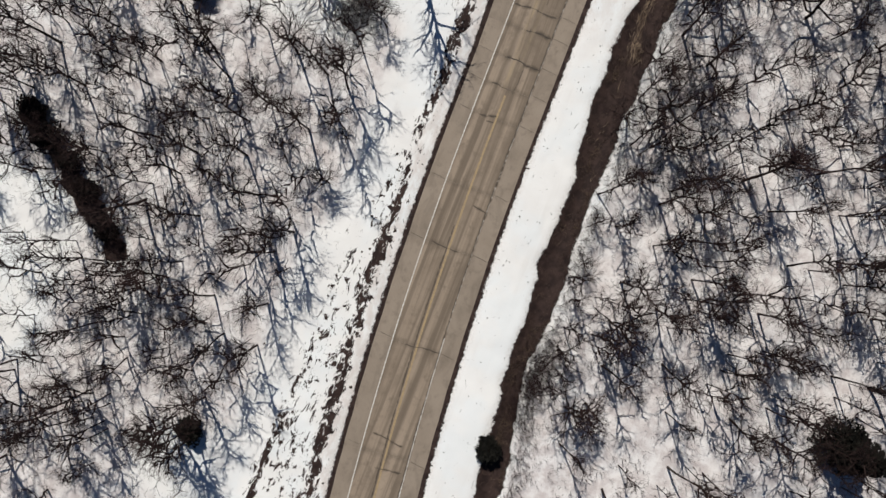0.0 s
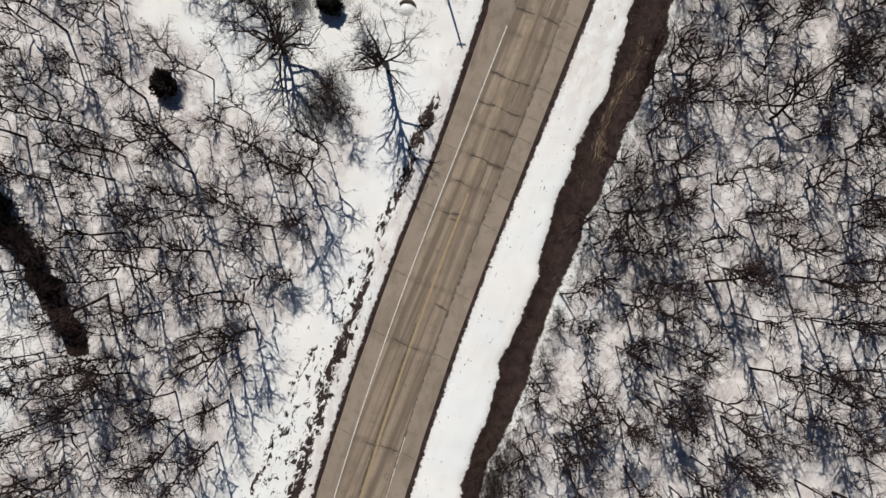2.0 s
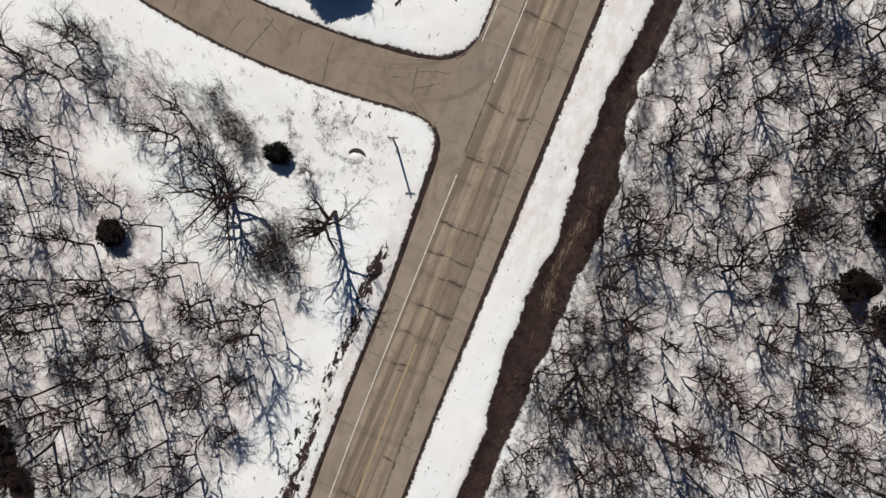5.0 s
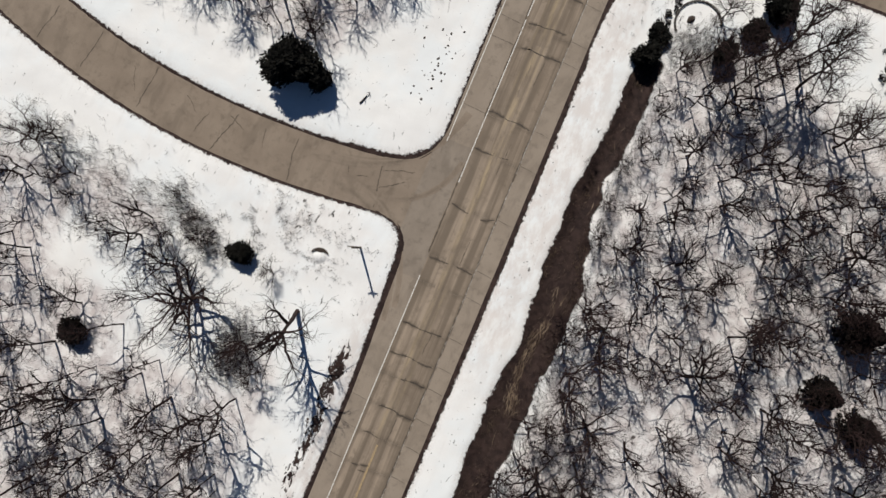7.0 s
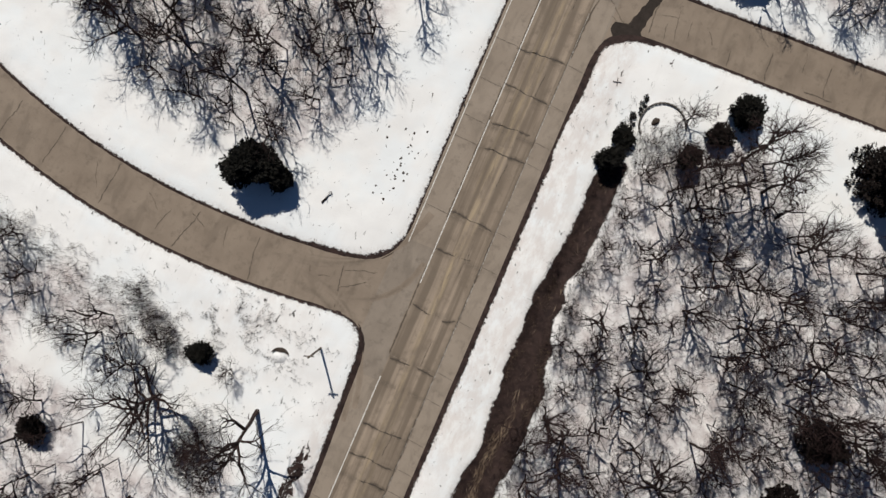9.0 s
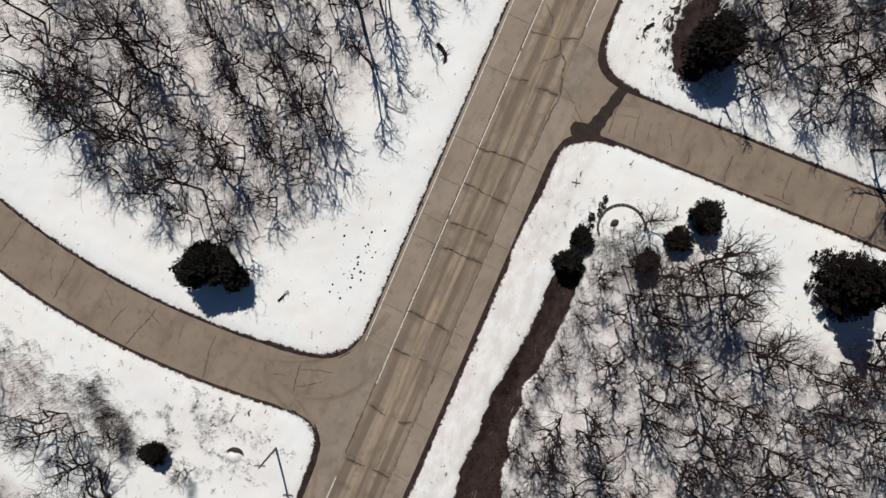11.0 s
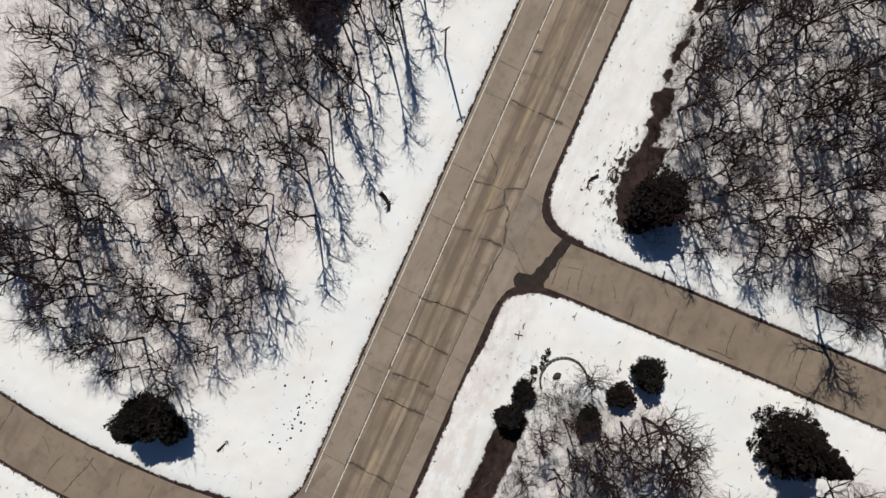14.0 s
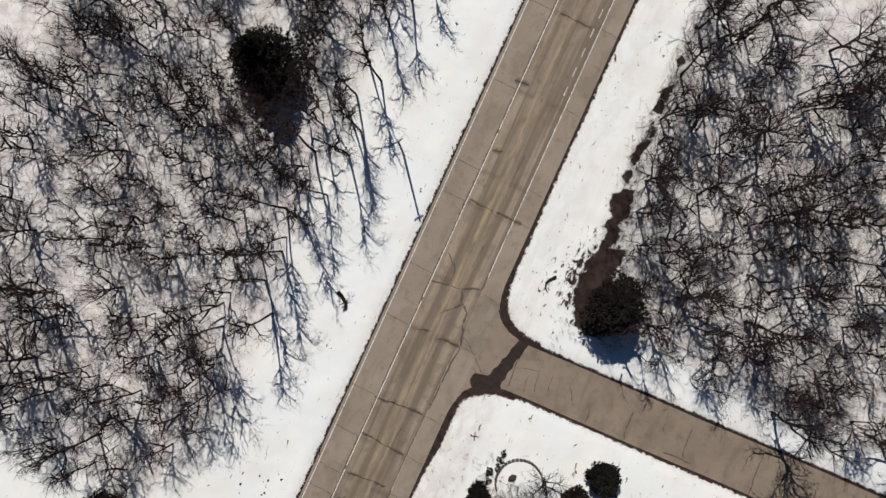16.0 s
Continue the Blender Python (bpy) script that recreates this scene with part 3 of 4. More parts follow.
def paint_streak(y0, y1, across, width, strength, z=0.0172):
    """Old yellow paint, worn down to a soft-edged streak."""
    y = np.linspace(y0, y1, max(3, int((y1 - y0) / 1.5)))
    rows = [np.stack([axis(y) + across + off * width, y, np.full(len(y), z)], 1) for off in (-0.5, 0.0, 0.5)]
    n = len(y)
    me = mesh_of("worn_centre_line", np.concatenate(rows), [(r * n + i, r * n + n + i, r * n + n + i + 1, r * n + i + 1) for r in range(2) for i in range(n - 1)], SLAB)
    fade = np.minimum(1, np.minimum(np.arange(n), np.arange(n)[::-1]) / 2) * strength
    me.attributes.new("paint", "FLOAT", "POINT").data.foreach_set("value", np.concatenate([fade * 0, fade, fade * 0]).astype(np.float32))
    part("worn_centre_line", me, road, "worn pale yellow centre line")


for k, (y0, y1, across, width, strength) in enumerate((
    (21, 48, -0.35, 0.9, 0.75), (47, 76, -0.40, 1.1, 0.95), (75, 97, -0.35, 1.0, 0.85), (96, 119, -0.30, 1.0, 1.15), (118, 165, -0.50, 0.9, 0.9),
    (24, 44, 0.55, 0.6, 0.45), (58, 96, 0.50, 0.6, 0.55), (66, 95, -1.35, 0.5, 0.35), (98, 130, 0.55, 0.5, 0.4),
)):
    paint_streak(y0, y1, across, width, strength, 0.0170 + 0.0001 * k)


# ---- trees ----
def tubes(runs):
    """Verts and faces of tapered tubes; each run is (points, radii, sides), closed to a point at its end."""
    verts, faces, base = [], [], 0
    for pts, radii, sides in runs:
        pts = np.asarray(pts)
        k = len(pts)
        way = np.gradient(pts, axis=0)
        way /= np.linalg.norm(way, axis=1)[:, None] + 1e-9
        ref = np.array([1.0, 0, 0]) if abs(way[0, 0]) < 0.7 else np.array([0, 1.0, 0])
        u = np.cross(way, ref)
        u /= np.linalg.norm(u, axis=1)[:, None] + 1e-9
        v = np.cross(way, u)
        ang = np.arange(sides) * 2 * np.pi / sides
        ring = u[:, None] * np.cos(ang)[None, :, None] + v[:, None] * np.sin(ang)[None, :, None]
        rings = pts[:, None] + ring * np.asarray(radii)[:, None, None]
        verts.append(rings[:-1].reshape(-1, 3))
        verts.append(pts[-1:])
        for r in range(k - 2):
            for s in range(sides):
                t = (s + 1) % sides
                faces.append((base + r * sides + s, base + r * sides + t, base + (r + 1) * sides + t, base + (r + 1) * sides + s))
        tip = base + (k - 1) * sides
        for s in range(sides):
            faces.append((base + (k - 2) * sides + s, base + (k - 2) * sides + (s + 1) % sides, tip))
        base = tip + 1
    return np.concatenate(verts), faces


def bare_tree(seed, height, spread, fork, limbs, girth, lift=0.35, bend=0.09, steep=1.0, forks=6, sprays=6):
    """A leafless broadleaf tree: its runs for the trunk with the limbs, and for the crown of branches and twigs."""
    rng = np.random.RandomState(seed)

    def grow(start, way, length, radius, pieces, wander, rise):
        pts, d = [np.array(start)], np.array(way, float)
        for _ in range(pieces):
            d = d + rng.normal(0, wander, 3) + (0, 0, rise)
            d /= np.linalg.norm(d)
            pts.append(pts[-1] + d * length / pieces)
        return np.array(pts), np.linspace(radius, radius * 0.28, pieces + 1)

    def side(d, angle):
        out = np.cross(d, rng.normal(0, 1, 3))
        out /= np.linalg.norm(out) + 1e-9
        return d * math.cos(angle) + out * math.sin(angle)

    thick, fine = [], []
    trunk, tr = grow((0, 0, -0.3), (rng.normal(0, 0.06), rng.normal(0, 0.06), 1), height * 0.86, girth, 8, bend, 0.08)
    thick.append((trunk, tr, 6))
    turn = rng.uniform(0, 6.28)
    for n in range(limbs):
        s = fork + (0.95 - fork) * (n / max(1, limbs - 1)) ** 0.8 + rng.uniform(-0.03, 0.03)
        at = min(s, 0.97) * 8
        i = min(int(at), 7)
        start = trunk[i] + (trunk[i + 1] - trunk[i]) * (at - i)
        turn += 2.4 + rng.uniform(-0.5, 0.5)
        tilt = rng.uniform(0.75, 1.25) * (1.15 - 0.4 * s) * steep
        way = np.array([math.cos(turn) * math.sin(tilt), math.sin(turn) * math.sin(tilt), math.cos(tilt)])
        size = spread * (1.15 - 0.55 * s) * rng.uniform(0.75, 1.2)
        radius = max(0.125, girth * (0.88 - 0.35 * s) * rng.uniform(0.8, 1.1))
        limb, lr = grow(start, way, size, radius, 7, 0.20, lift * 0.22)
        thick.append((limb, lr, 5))
        for m in range(forks):
            q = rng.uniform(0.18, 1.0) * 6.99
            i = int(q)
            start = limb[i] + (limb[i + 1] - limb[i]) * (q - i)
            d = limb[i + 1] - limb[i]
            d = side(d / np.linalg.norm(d), rng.uniform(0.5, 1.1))
            d[2] = d[2] * 0.8 + 0.10
            branch, br = grow(start, d, size * rng.uniform(0.32, 0.68), max(0.068, lr[i] * 0.66), 4, 0.19, 0.05)
            fine.append((branch, br, 3))
            for w in range(sprays):
                q = rng.uniform(0.15, 1.0) * 3.99
                i = int(q)
                start = branch[i] + (branch[i + 1] - branch[i]) * (q - i)
                d = branch[i + 1] - branch[i]
                d = side(d / np.linalg.norm(d), rng.uniform(0.4, 1.1))
                twig, wr = grow(start, d, rng.uniform(1.0, 2.1) * (0.55 + spread * 0.09), 0.030, 1, 0.20, 0.05)
                fine.append((twig, wr, 3))
                for _ in range(rng.randint(1, 3)):
                    start = twig[0] + (twig[1] - twig[0]) * rng.uniform(0.2, 0.85)
                    d = twig[1] - twig[0]
                    d = side(d / np.linalg.norm(d), rng.uniform(0.4, 1.0))
                    fine.append((np.array([start, start + d * rng.uniform(0.6, 1.35)]), (0.024, 0.006), 3))
    return thick, fine


def tree(seed, label, **shape):
    thick, fine = bare_tree(seed, **shape)
    base = tagged(new("tree"), label, "tree", "bare trees of the woods")
    part("trunk", mesh_of("trunk", *tubes(thick), BARK, True), base)
    part("crown", mesh_of("crown", *tubes(fine), TWIG), base)
    return base


SLENDER = [dict(height=h, spread=s, fork=f, limbs=n, girth=g) for h, s, f, n, g in ((13, 4.8, 0.28, 10, 0.17), (14, 5.2, 0.32, 10, 0.20), (12, 4.5, 0.26, 9, 0.15), (13, 5.0, 0.36, 10, 0.18), (12, 4.8, 0.30, 9, 0.17))]
BROAD = [dict(height=h, spread=s, fork=f, limbs=n, girth=g) for h, s, f, n, g in ((12, 6.8, 0.2, 10, 0.24), (13, 7.4, 0.24, 10, 0.28), (11, 6.2, 0.2, 10, 0.22), (12, 6.8, 0.28, 10, 0.25), (11, 7.0, 0.22, 10, 0.25))]
POLES = [dict(height=h, spread=s, fork=f, limbs=n, girth=g, bend=0.035, steep=0.78, forks=5, sprays=5) for h, s, f, n, g in ((16, 5.0, 0.42, 10, 0.19), (17, 5.4, 0.46, 10, 0.23), (14, 4.6, 0.38, 9, 0.17), (15, 5.0, 0.48, 9, 0.21), (16, 4.6, 0.42, 10, 0.19))]
EDGE_POLES = [dict(height=h, spread=s, fork=f, limbs=8, girth=g, bend=0.03, steep=0.62, forks=3, sprays=3) for h, s, f, g in ((16, 3.6, 0.58, 0.17), (14.5, 3.2, 0.62, 0.15), (17, 3.8, 0.60, 0.19), (13.5, 3.0, 0.55, 0.14))]
EDGE_LABEL = "tall thin leafless tree with a high narrow crown in snow"
POLE_LABEL = "straight pole-like leafless tree with short upper limbs in snow"
SLENDER_LABEL = "tall slender leafless tree with dark bark in snow"
BROAD_LABEL = "broad leafless tree with dark spreading limbs in snow"


def height_at(x, y):
    hit, place, *_ = GROUND_SHEET.ray_cast((x, y, 30), (0, 0, -1))
    return place.z if hit else 0.2


def stand(models, x, y, size, seed, used):
    rng = random.Random(seed)
    k = rng.randrange(len(models))
    m = pose(x, y, height_at(x, y), rng.uniform(-3, 3), rng.uniform(-3, 3), rng.uniform(0, 360)) @ Matrix.Diagonal((size, size, size * rng.uniform(0.92, 1.1), 1))
    if k in used:
        return copy_thing(models[k], m)
    used.add(k)
    models[k].matrix_basis = m
    return models[k]


slender = [tree(20 + k, SLENDER_LABEL, **s) for k, s in enumerate(SLENDER)]
broad = [tree(60 + k, BROAD_LABEL, **s) for k, s in enumerate(BROAD)]
poles = [tree(100 + k, POLE_LABEL, **s) for k, s in enumerate(POLES)]
edge_poles = [tree(150 + k, EDGE_LABEL, **s) for k, s in enumerate(EDGE_POLES)]
used_slender, used_broad, used_poles, used_edge = set(), set(), set(), set()
planted = []


def plant(x, y, kind, size, seed):
    planted.append((x, y))
    if kind == "b":
        stand(broad, x, y, size, seed, used_broad)
    elif kind == "e":
        stand(edge_poles, x, y, size, seed, used_edge)
    elif kind == "p":
        stand(poles, x, y, size, seed, used_poles)
    else:
        stand(slender, x, y, size, seed, used_slender)


# trees that stand out, then the rest of the woods
NOTABLE_SLENDER = [(-26, 17), (-21.7, 15.9), (-42, 6.7), (-33.5, 0.9), (-21.4, 8.6), (-27.5, 2.8), (-18.6, 15.1), (-18.5, -4.1), (-24.3, -1.3), (-37.4, -6.9), (-30.3, -6.4), (27.2, 3.3), (46.4, 16.8), (32.8, 6.6), (30.4, -3), (39.4, 7.2), (40.8, -6.3), (47.1, -6.9), (41.8, 43.8), (48.5, 44.9), (33, 24.4), (48.7, 28.9), (31.6, 22), (45, 37.5), (-21.2, 98.4), (-19.7, 102.6), (-18.4, 115.7), (-21.6, 94.3), (-22.2, 107.4), (-22.6, 111.2), (-20.8, 119.6), (-21.1, 124.0), (-20.6, 129.0), (-24, 87.1), (16.2, 120.6), (14.2, 138), (13.8, 144), (22.2, 81), (25, 83.2), (27.2, 84.6), (29.8, 85.4), (26.2, 80.4), (31, 82)]
NOTABLE_BROAD = [(-40.9, 23.5), (-37.3, 34.2), (-33.4, 74.8), (-32.9, 108.8), (-47.5, 70), (17.6, 55.4), (19.9, 45.6), (27.8, 65), (38.1, 70.5), (20.6, 41.9), (21.6, 69.2), (37.8, 77), (16.7, 125.9), (30.9, 121.7), (15.6, 124.5), (17.8, 117.0), (20.2, 111.8), (22.8, 108.6), (24.8, 113.2), (14.2, 132), (29.3, 148), (27.9, 115.1), (-54, 40.2), (-49.2, 37.6), (-42, 34.2), (-31.8, 32.3), (-37, 66), (-29.2, 72.3), (21.1, -12.3), (24.6, 23.7)]
EDGE_ROW = [(17.6, -6.0), (16.9, 0.5), (16.6, 5.0), (16.4, 10.5), (16.8, 42.0), (17.2, 46.5), (17.4, 50.5), (15.8, 55.8), (15.2, 60.2), (15.0, 64.0), (16.0, 68.4), (16.6, 72.6)]
for k, (x, y) in enumerate(EDGE_ROW):
    plant(x, y, "b", 0.55 + 0.05 * (k % 4), 2400 + k)
DENSE = [(18.2, 36.5), (22.4, 34.0), (18.6, 31.2), (23.2, 29.0), (19.2, 26.6), (21.6, 22.2), (25.2, 19.6), (28.0, 16.4), (19.0, 18.4), (23.0, 15.6)]
for k, (x, y) in enumerate(DENSE):
    plant(x, y, "b" if k % 3 else "p", 0.85, 2300 + k)
NOTABLE_SLENDER += [(-19.2, 91.0), (-19.0, 107.0), (-18.6, 112.5), (-20.0, 116.5), (-18.8, 122.5), (-19.4, 133.0), (-20.4, 138.0), (-22.8, 103.5), (-23.4, 97.0), (40.6, 105.4)]
for k, (x, y) in enumerate(NOTABLE_SLENDER):
    plant(x, y, "e" if x < -15 and y > 86 else "p" if y < 28 or x < -15 or y > 115 or 79 < y < 86 else "s", 0.95, 1000 + k)
for k, (x, y) in enumerate(NOTABLE_BROAD):
    plant(x, y, "b", 0.70 if x < -30 and 31 < y < 45 else 0.92, 2000 + k)
corner_tree = tree(140, "tall bare tree with a thick straight trunk on open snow", height=14.5, spread=6.6, fork=0.42, limbs=9, girth=0.31, steep=0.85)
del corner_tree["group"]
corner_tree.matrix_basis = pose(-15.5, 33.0, 0.15, 11, 4, 0)
planted.append((-15.5, 33.0))
fan_tree = tree(141, "open-grown bare tree with low limbs fanning out over snow", height=9.5, spread=7.6, fork=0.10, limbs=14, girth=0.27, steep=1.12, lift=0.25, forks=7, sprays=5)
del fan_tree["group"]
fan_tree.matrix_basis = pose(-27.9, 29.6, 0.15, 0, 0, 70)
planted.append((-27.9, 29.6))
for k, (x, y, kind, size) in enumerate(((16.6, 78.2, "s", 0.6), (18.6, 80.6, "p", 0.62), (20.4, 77.6, "p", 0.8), (23.6, 79.0, "p", 0.85), (36.0, 78.2, "p", 0.8), (41.2, 78.0, "p", 0.8), (45.2, 77.4, "s", 0.8), (50.5, 81.5, "b", 0.8), (47.2, 80.4, "s", 0.75), (54.0, 85.0, "p", 0.8))):
    plant(x, y, kind, size, 2200 + k)
plant(19.2, 86.7, "b", 0.56, 2100)
plant(-20.5, 36.5, "b", 0.40, 2101)
plant(-20.3, 27.0, "b", 0.62, 2102)
plant(-16.8, 24.2, "s", 0.55, 2103)
plant(-29.8, 36.6, "b", 0.55, 2104)
plant(-33.6, 35.6, "b", 0.66, 2110)
plant(23.2, -11.0, "b", 0.9, 2105)
plant(29.0, -7.8, "b", 0.30, 2106)
plant(23.6, 105.0, "e", 0.62, 2109)
plant(11.3, 64.3, "b", 0.17, 2111)
plant(11.4, 61.3, "b", 0.15, 2112)
for k, (x, y) in enumerate(((50.2, 84.6), (53.4, 80.2), (56.4, 87.4), (48.4, 78.6), (57.2, 82.8))):
    plant(x, y, "b", 0.85, 2120 + k)
plant(41.0, 108.6, "b", 0.75, 2113)
plant(44.6, 108.2, "b", 0.7, 2114)
plant(-46.5, 36.0, "b", 0.6, 2107)
plant(-51.5, 41.5, "b", 0.6, 2108)
rng = random.Random(11)
for k in range(20000):
    x, y = rng.uniform(-62, 64), rng.uniform(-46, 152)
    if not any(inside(x, y, c) for c in WOODS) or clearing(x, y):
        continue
    near = (3.3 if x > 0 and y < 28 else 4.2 if x < 0 and y > 50 else 4.1 if x > 0 and y > 60 else 4.2) + 1.7 * rng.random()
    if any(abs(px - x) < near and math.hypot(px - x, py - y) < near for px, py in planted):
        continue
    if x > 22 and y < -8 and rng.random() < 0.5:
        continue
    share = (0.10 if x > 0 else 0.32) if y < 28 else 0.72
    pole = 0.75 if y < 28 else 0.4
    kind = "b" if rng.random() < share else "p" if rng.random() < pole else "s"
    if kind != "b" and y < 28 and k % 5 < (4 if x > 0 else 2):
        kind = "e"
    plant(x, y, kind, rng.uniform(0.72, 1.05), 3000 + k)
    if len(planted) > 338:
        break


def young_trees(count):
    """Saplings and pole-thin trees that fill the woods between the grown ones, in one mesh."""
    rng = np.random.RandomState(4)
    models = []
    for k in range(6):
        trunk, runs, pick = [], [], np.random.RandomState(90 + k)
        thick, fine = bare_tree(300 + k, 10.0, 3.6, 0.25, 7, 0.10)
        for pts, radii, sides in thick:
            runs.append((pts[::2] if len(pts) > 7 else pts[[0, 2, 4, -1]], np.array(radii)[::2] if len(pts) > 7 else np.array(radii)[[0, 2, 4, -1]] * 0.75, 4))
        runs += [(pts, np.array(radii) * 0.85, 3) for pts, radii, _ in fine if pick.rand() < 0.30]
        models.append(tubes(runs))
    for k in range(4):
        thick, fine = bare_tree(340 + k, 13.0, 3.4, 0.42, 7, 0.13, bend=0.04, steep=0.75, forks=3, sprays=3)
        models.append(tubes([(pts, np.array(radii) * 0.9, 4) for pts, radii, _ in thick] + [(pts, radii, 3) for pts, radii, _ in fine]))
    verts, faces, base, made = [], [], 0, 0
    while made < count:
        x, y = rng.uniform(-60, 62), rng.uniform(-44, 150)
        if not any(inside(x, y, c) for c in WOODS) or (clearing(x, y) and rng.rand() < 0.8):
            continue
        if any(abs(px - x) < 1.8 and abs(py - y) < 1.8 for px, py in planted):
            continue
        if x > 12 and y > 104:
            skip = 0.0
        elif x < 0:
            skip = 0.4 if y < 24 and x > -32 else 0.05 if y < 12 else 0.2 if y < 24 else 0.1 if y > 60 else 0.45
        elif y < -8:
            skip = 0.75
        elif y < 28:
            skip = 0.35
        elif x > 36:
            skip = 0.25
        else:
            skip = 0.45
        if rng.rand() < skip:
            continue
        v, f = models[6 + rng.randint(4) if rng.rand() < (0.9 if y < 28 and x > 0 else 0.65 if y < 28 else 0.2) else rng.randint(6)]
        a, size = rng.uniform(0, 6.28), rng.uniform(0.55, 1.15)
        turn = np.array([[math.cos(a), -math.sin(a), 0], [math.sin(a), math.cos(a), 0], [0, 0, 1]])
        verts.append(v @ turn.T * size + (x, y, height_at(x, y)))
        faces += [tuple(i + base for i in face) for face in f]
        base += len(v)
        made += 1
    me = mesh_of("young_trees", np.concatenate(verts).tolist(), faces, TWIG)
    return tagged(new("young_trees", me), "thin leafless young trees between the grown ones", "trees", kind="stuff")


young_trees(1000)


# ---- evergreens ----
def evergreen(seed, label, height, radius, style, material, tufts):
    """A dense evergreen of many small sprays of needles round a stem. style: 'cone', 'column' or 'round'."""
    rng = np.random.RandomState(seed)
    tufts = int(tufts * (3.6 if style == "cone" else 2.6))
    boughs = 60 + int(height * 7)
    which = rng.randint(0, boughs, tufts)
    level = (np.arange(boughs) + 0.5) / boughs
    h = level[which] ** (1.2 if style == "cone" else 1.0)
    if style == "cone":
        reach = (1 - h) ** 0.85
    elif style == "column":
        reach = np.sqrt(np.clip(1 - (np.abs(h - 0.4) / 0.62) ** 2.2, 0.02, 1))
    else:
        reach = np.sqrt(np.clip(1 - ((h - 0.42) / 0.6) ** 2, 0.02, 1))
    long = (rng.uniform(0.74, 1.18, boughs) if style == "cone" else rng.uniform(0.62, 1.18, boughs))[which]
    s = rng.rand(tufts) ** 0.55
    turn = which * 2.4 + rng.normal(0, 0.10 if style == "cone" else 0.22, tufts) + rng.normal(0, 0.30 if style == "cone" else 0.45, tufts) * (1.05 - s) * (0.35 + 0.65 * h)
    r = radius * reach * long * s + 0.12
    if style != "cone":
        lobes = rng.uniform(0, 6.28, 3)
        r = r * (1 + 0.13 * np.sin(2 * turn + lobes[0]) + 0.10 * np.sin(3 * turn + lobes[1]) + 0.07 * np.sin(7 * turn + lobes[2] + 3 * h))
    droop = (-0.10 if style == "cone" else 0.05) * r
    pts = np.stack([np.cos(turn) * r, np.sin(turn) * r, 0.15 + h * (height - 0.3) + droop + rng.normal(0, 0.09 * height / boughs * 6, tufts)], 1)
    pts[:, 2] = np.maximum(pts[:, 2], 0.05)
    out = np.stack([np.cos(turn), np.sin(turn), rng.uniform(-0.25, 0.55, tufts)], 1) + rng.normal(0, 0.35, (tufts, 3))
    out /= np.linalg.norm(out, axis=1)[:, None]
    size = rng.uniform(0.14, 0.36, tufts) * (0.75 + (0.05 if style == "cone" else 0.12) * radius)
    across = np.cross(out, rng.normal(0, 1, (tufts, 3)))
    across /= np.linalg.norm(across, axis=1)[:, None] + 1e-9
    up = np.cross(out, across)
    w = (size * 0.40)[:, None]
    tip, back = pts + out * size[:, None], pts - out * (size * 0.3)[:, None]
    mid = pts + out * (size * 0.2)[:, None] - up * w * 0.4
    verts = np.stack([back, mid + across * w, tip, mid - across * w], 1).reshape(-1, 3)
    b = np.arange(tufts) * 4
    faces = np.concatenate([np.stack([b, b + 1, b + 2], 1), np.stack([b, b + 2, b + 3], 1)])
    base = tagged(new("evergreen_tree" if height > 3 else "shrub"), label, "evergreen tree" if height > 3 else "shrub")
    stem, sr = np.array([(0, 0, -0.3), (0.03, 0.0, height * 0.5), (0, 0.02, height * 0.95)]), (0.05 * radius + 0.05, 0.07, 0.02)
    part("trunk", mesh_of("trunk", *tubes([(stem, sr, 6)]), BARK, True), base)
    part("crown", mesh_of("crown", verts.tolist(), faces.tolist(), material), base)
    return base


def put(ob, x, y, turn=0.0, sink=0.0):
    ob.matrix_basis = pose(x, y, height_at(x, y) - sink, 0, 0, turn)
    return ob


SPRUCE = "dense dark conical spruce standing in snow"
JUNIPER = "dark rounded juniper standing in snow"
put(evergreen(1, "broad dark spruce with ragged boughs near the road", 15.0, 4.1, "cone", RUSSET, 9000), 43.6, 89.2)
put(evergreen(2, "dark bushy cedar at the corner of the wood", 6.6, 2.9, "round", NEEDLE, 5600), -27.4, 60.9)
put(evergreen(17, "small dark cedar beside a larger one", 4.2, 1.3, "column", NEEDLE, 1600), -23.7, 60.6)
put(evergreen(3, "brownish cedar beside the bare bank", 7.4, 3.2, "round", RUSSET, 5000), 17.7, 109.0)
put(evergreen(4, "tall dark spruce deep in the wood", 12.0, 5.2, "cone", NEEDLE, 4200), -31.6, 118.2)
put(evergreen(5, "tall dark spruce deep in the wood", 12.0, 3.4, "cone", NEEDLE, 6000), 54.5, -4.5)
put(evergreen(6, SPRUCE, 7.5, 2.7, "cone", RUSSET, 2800), 48.4, 56.8)
put(evergreen(7, SPRUCE, 6.0, 2.2, "cone", RUSSET, 2400), 47.2, 48.3)
put(evergreen(18, SPRUCE, 6.0, 2.3, "cone", RUSSET, 2400), 52.9, 46.0)
put(evergreen(8, JUNIPER, 3.4, 1.45, "column", NEEDLE, 1800), 12.3, 78.5)
put(evergreen(9, JUNIPER, 3.6, 1.25, "column", NEEDLE, 1500), 20.8, 82.2)
put(evergreen(10, "dark rounded yew beside the planting bed", 4.0, 1.9, "round", NEEDLE, 2200), 25.2, 89.9)
put(evergreen(11, "low brown evergreen shrub in snow", 2.6, 1.4, "round", RUSSET, 1300), 23.4, 86.2)
put(evergreen(12, "low dark shrub at the ditch's end", 1.6, 1.3, "round", NEEDLE, 1200), 12.8, 81.6)
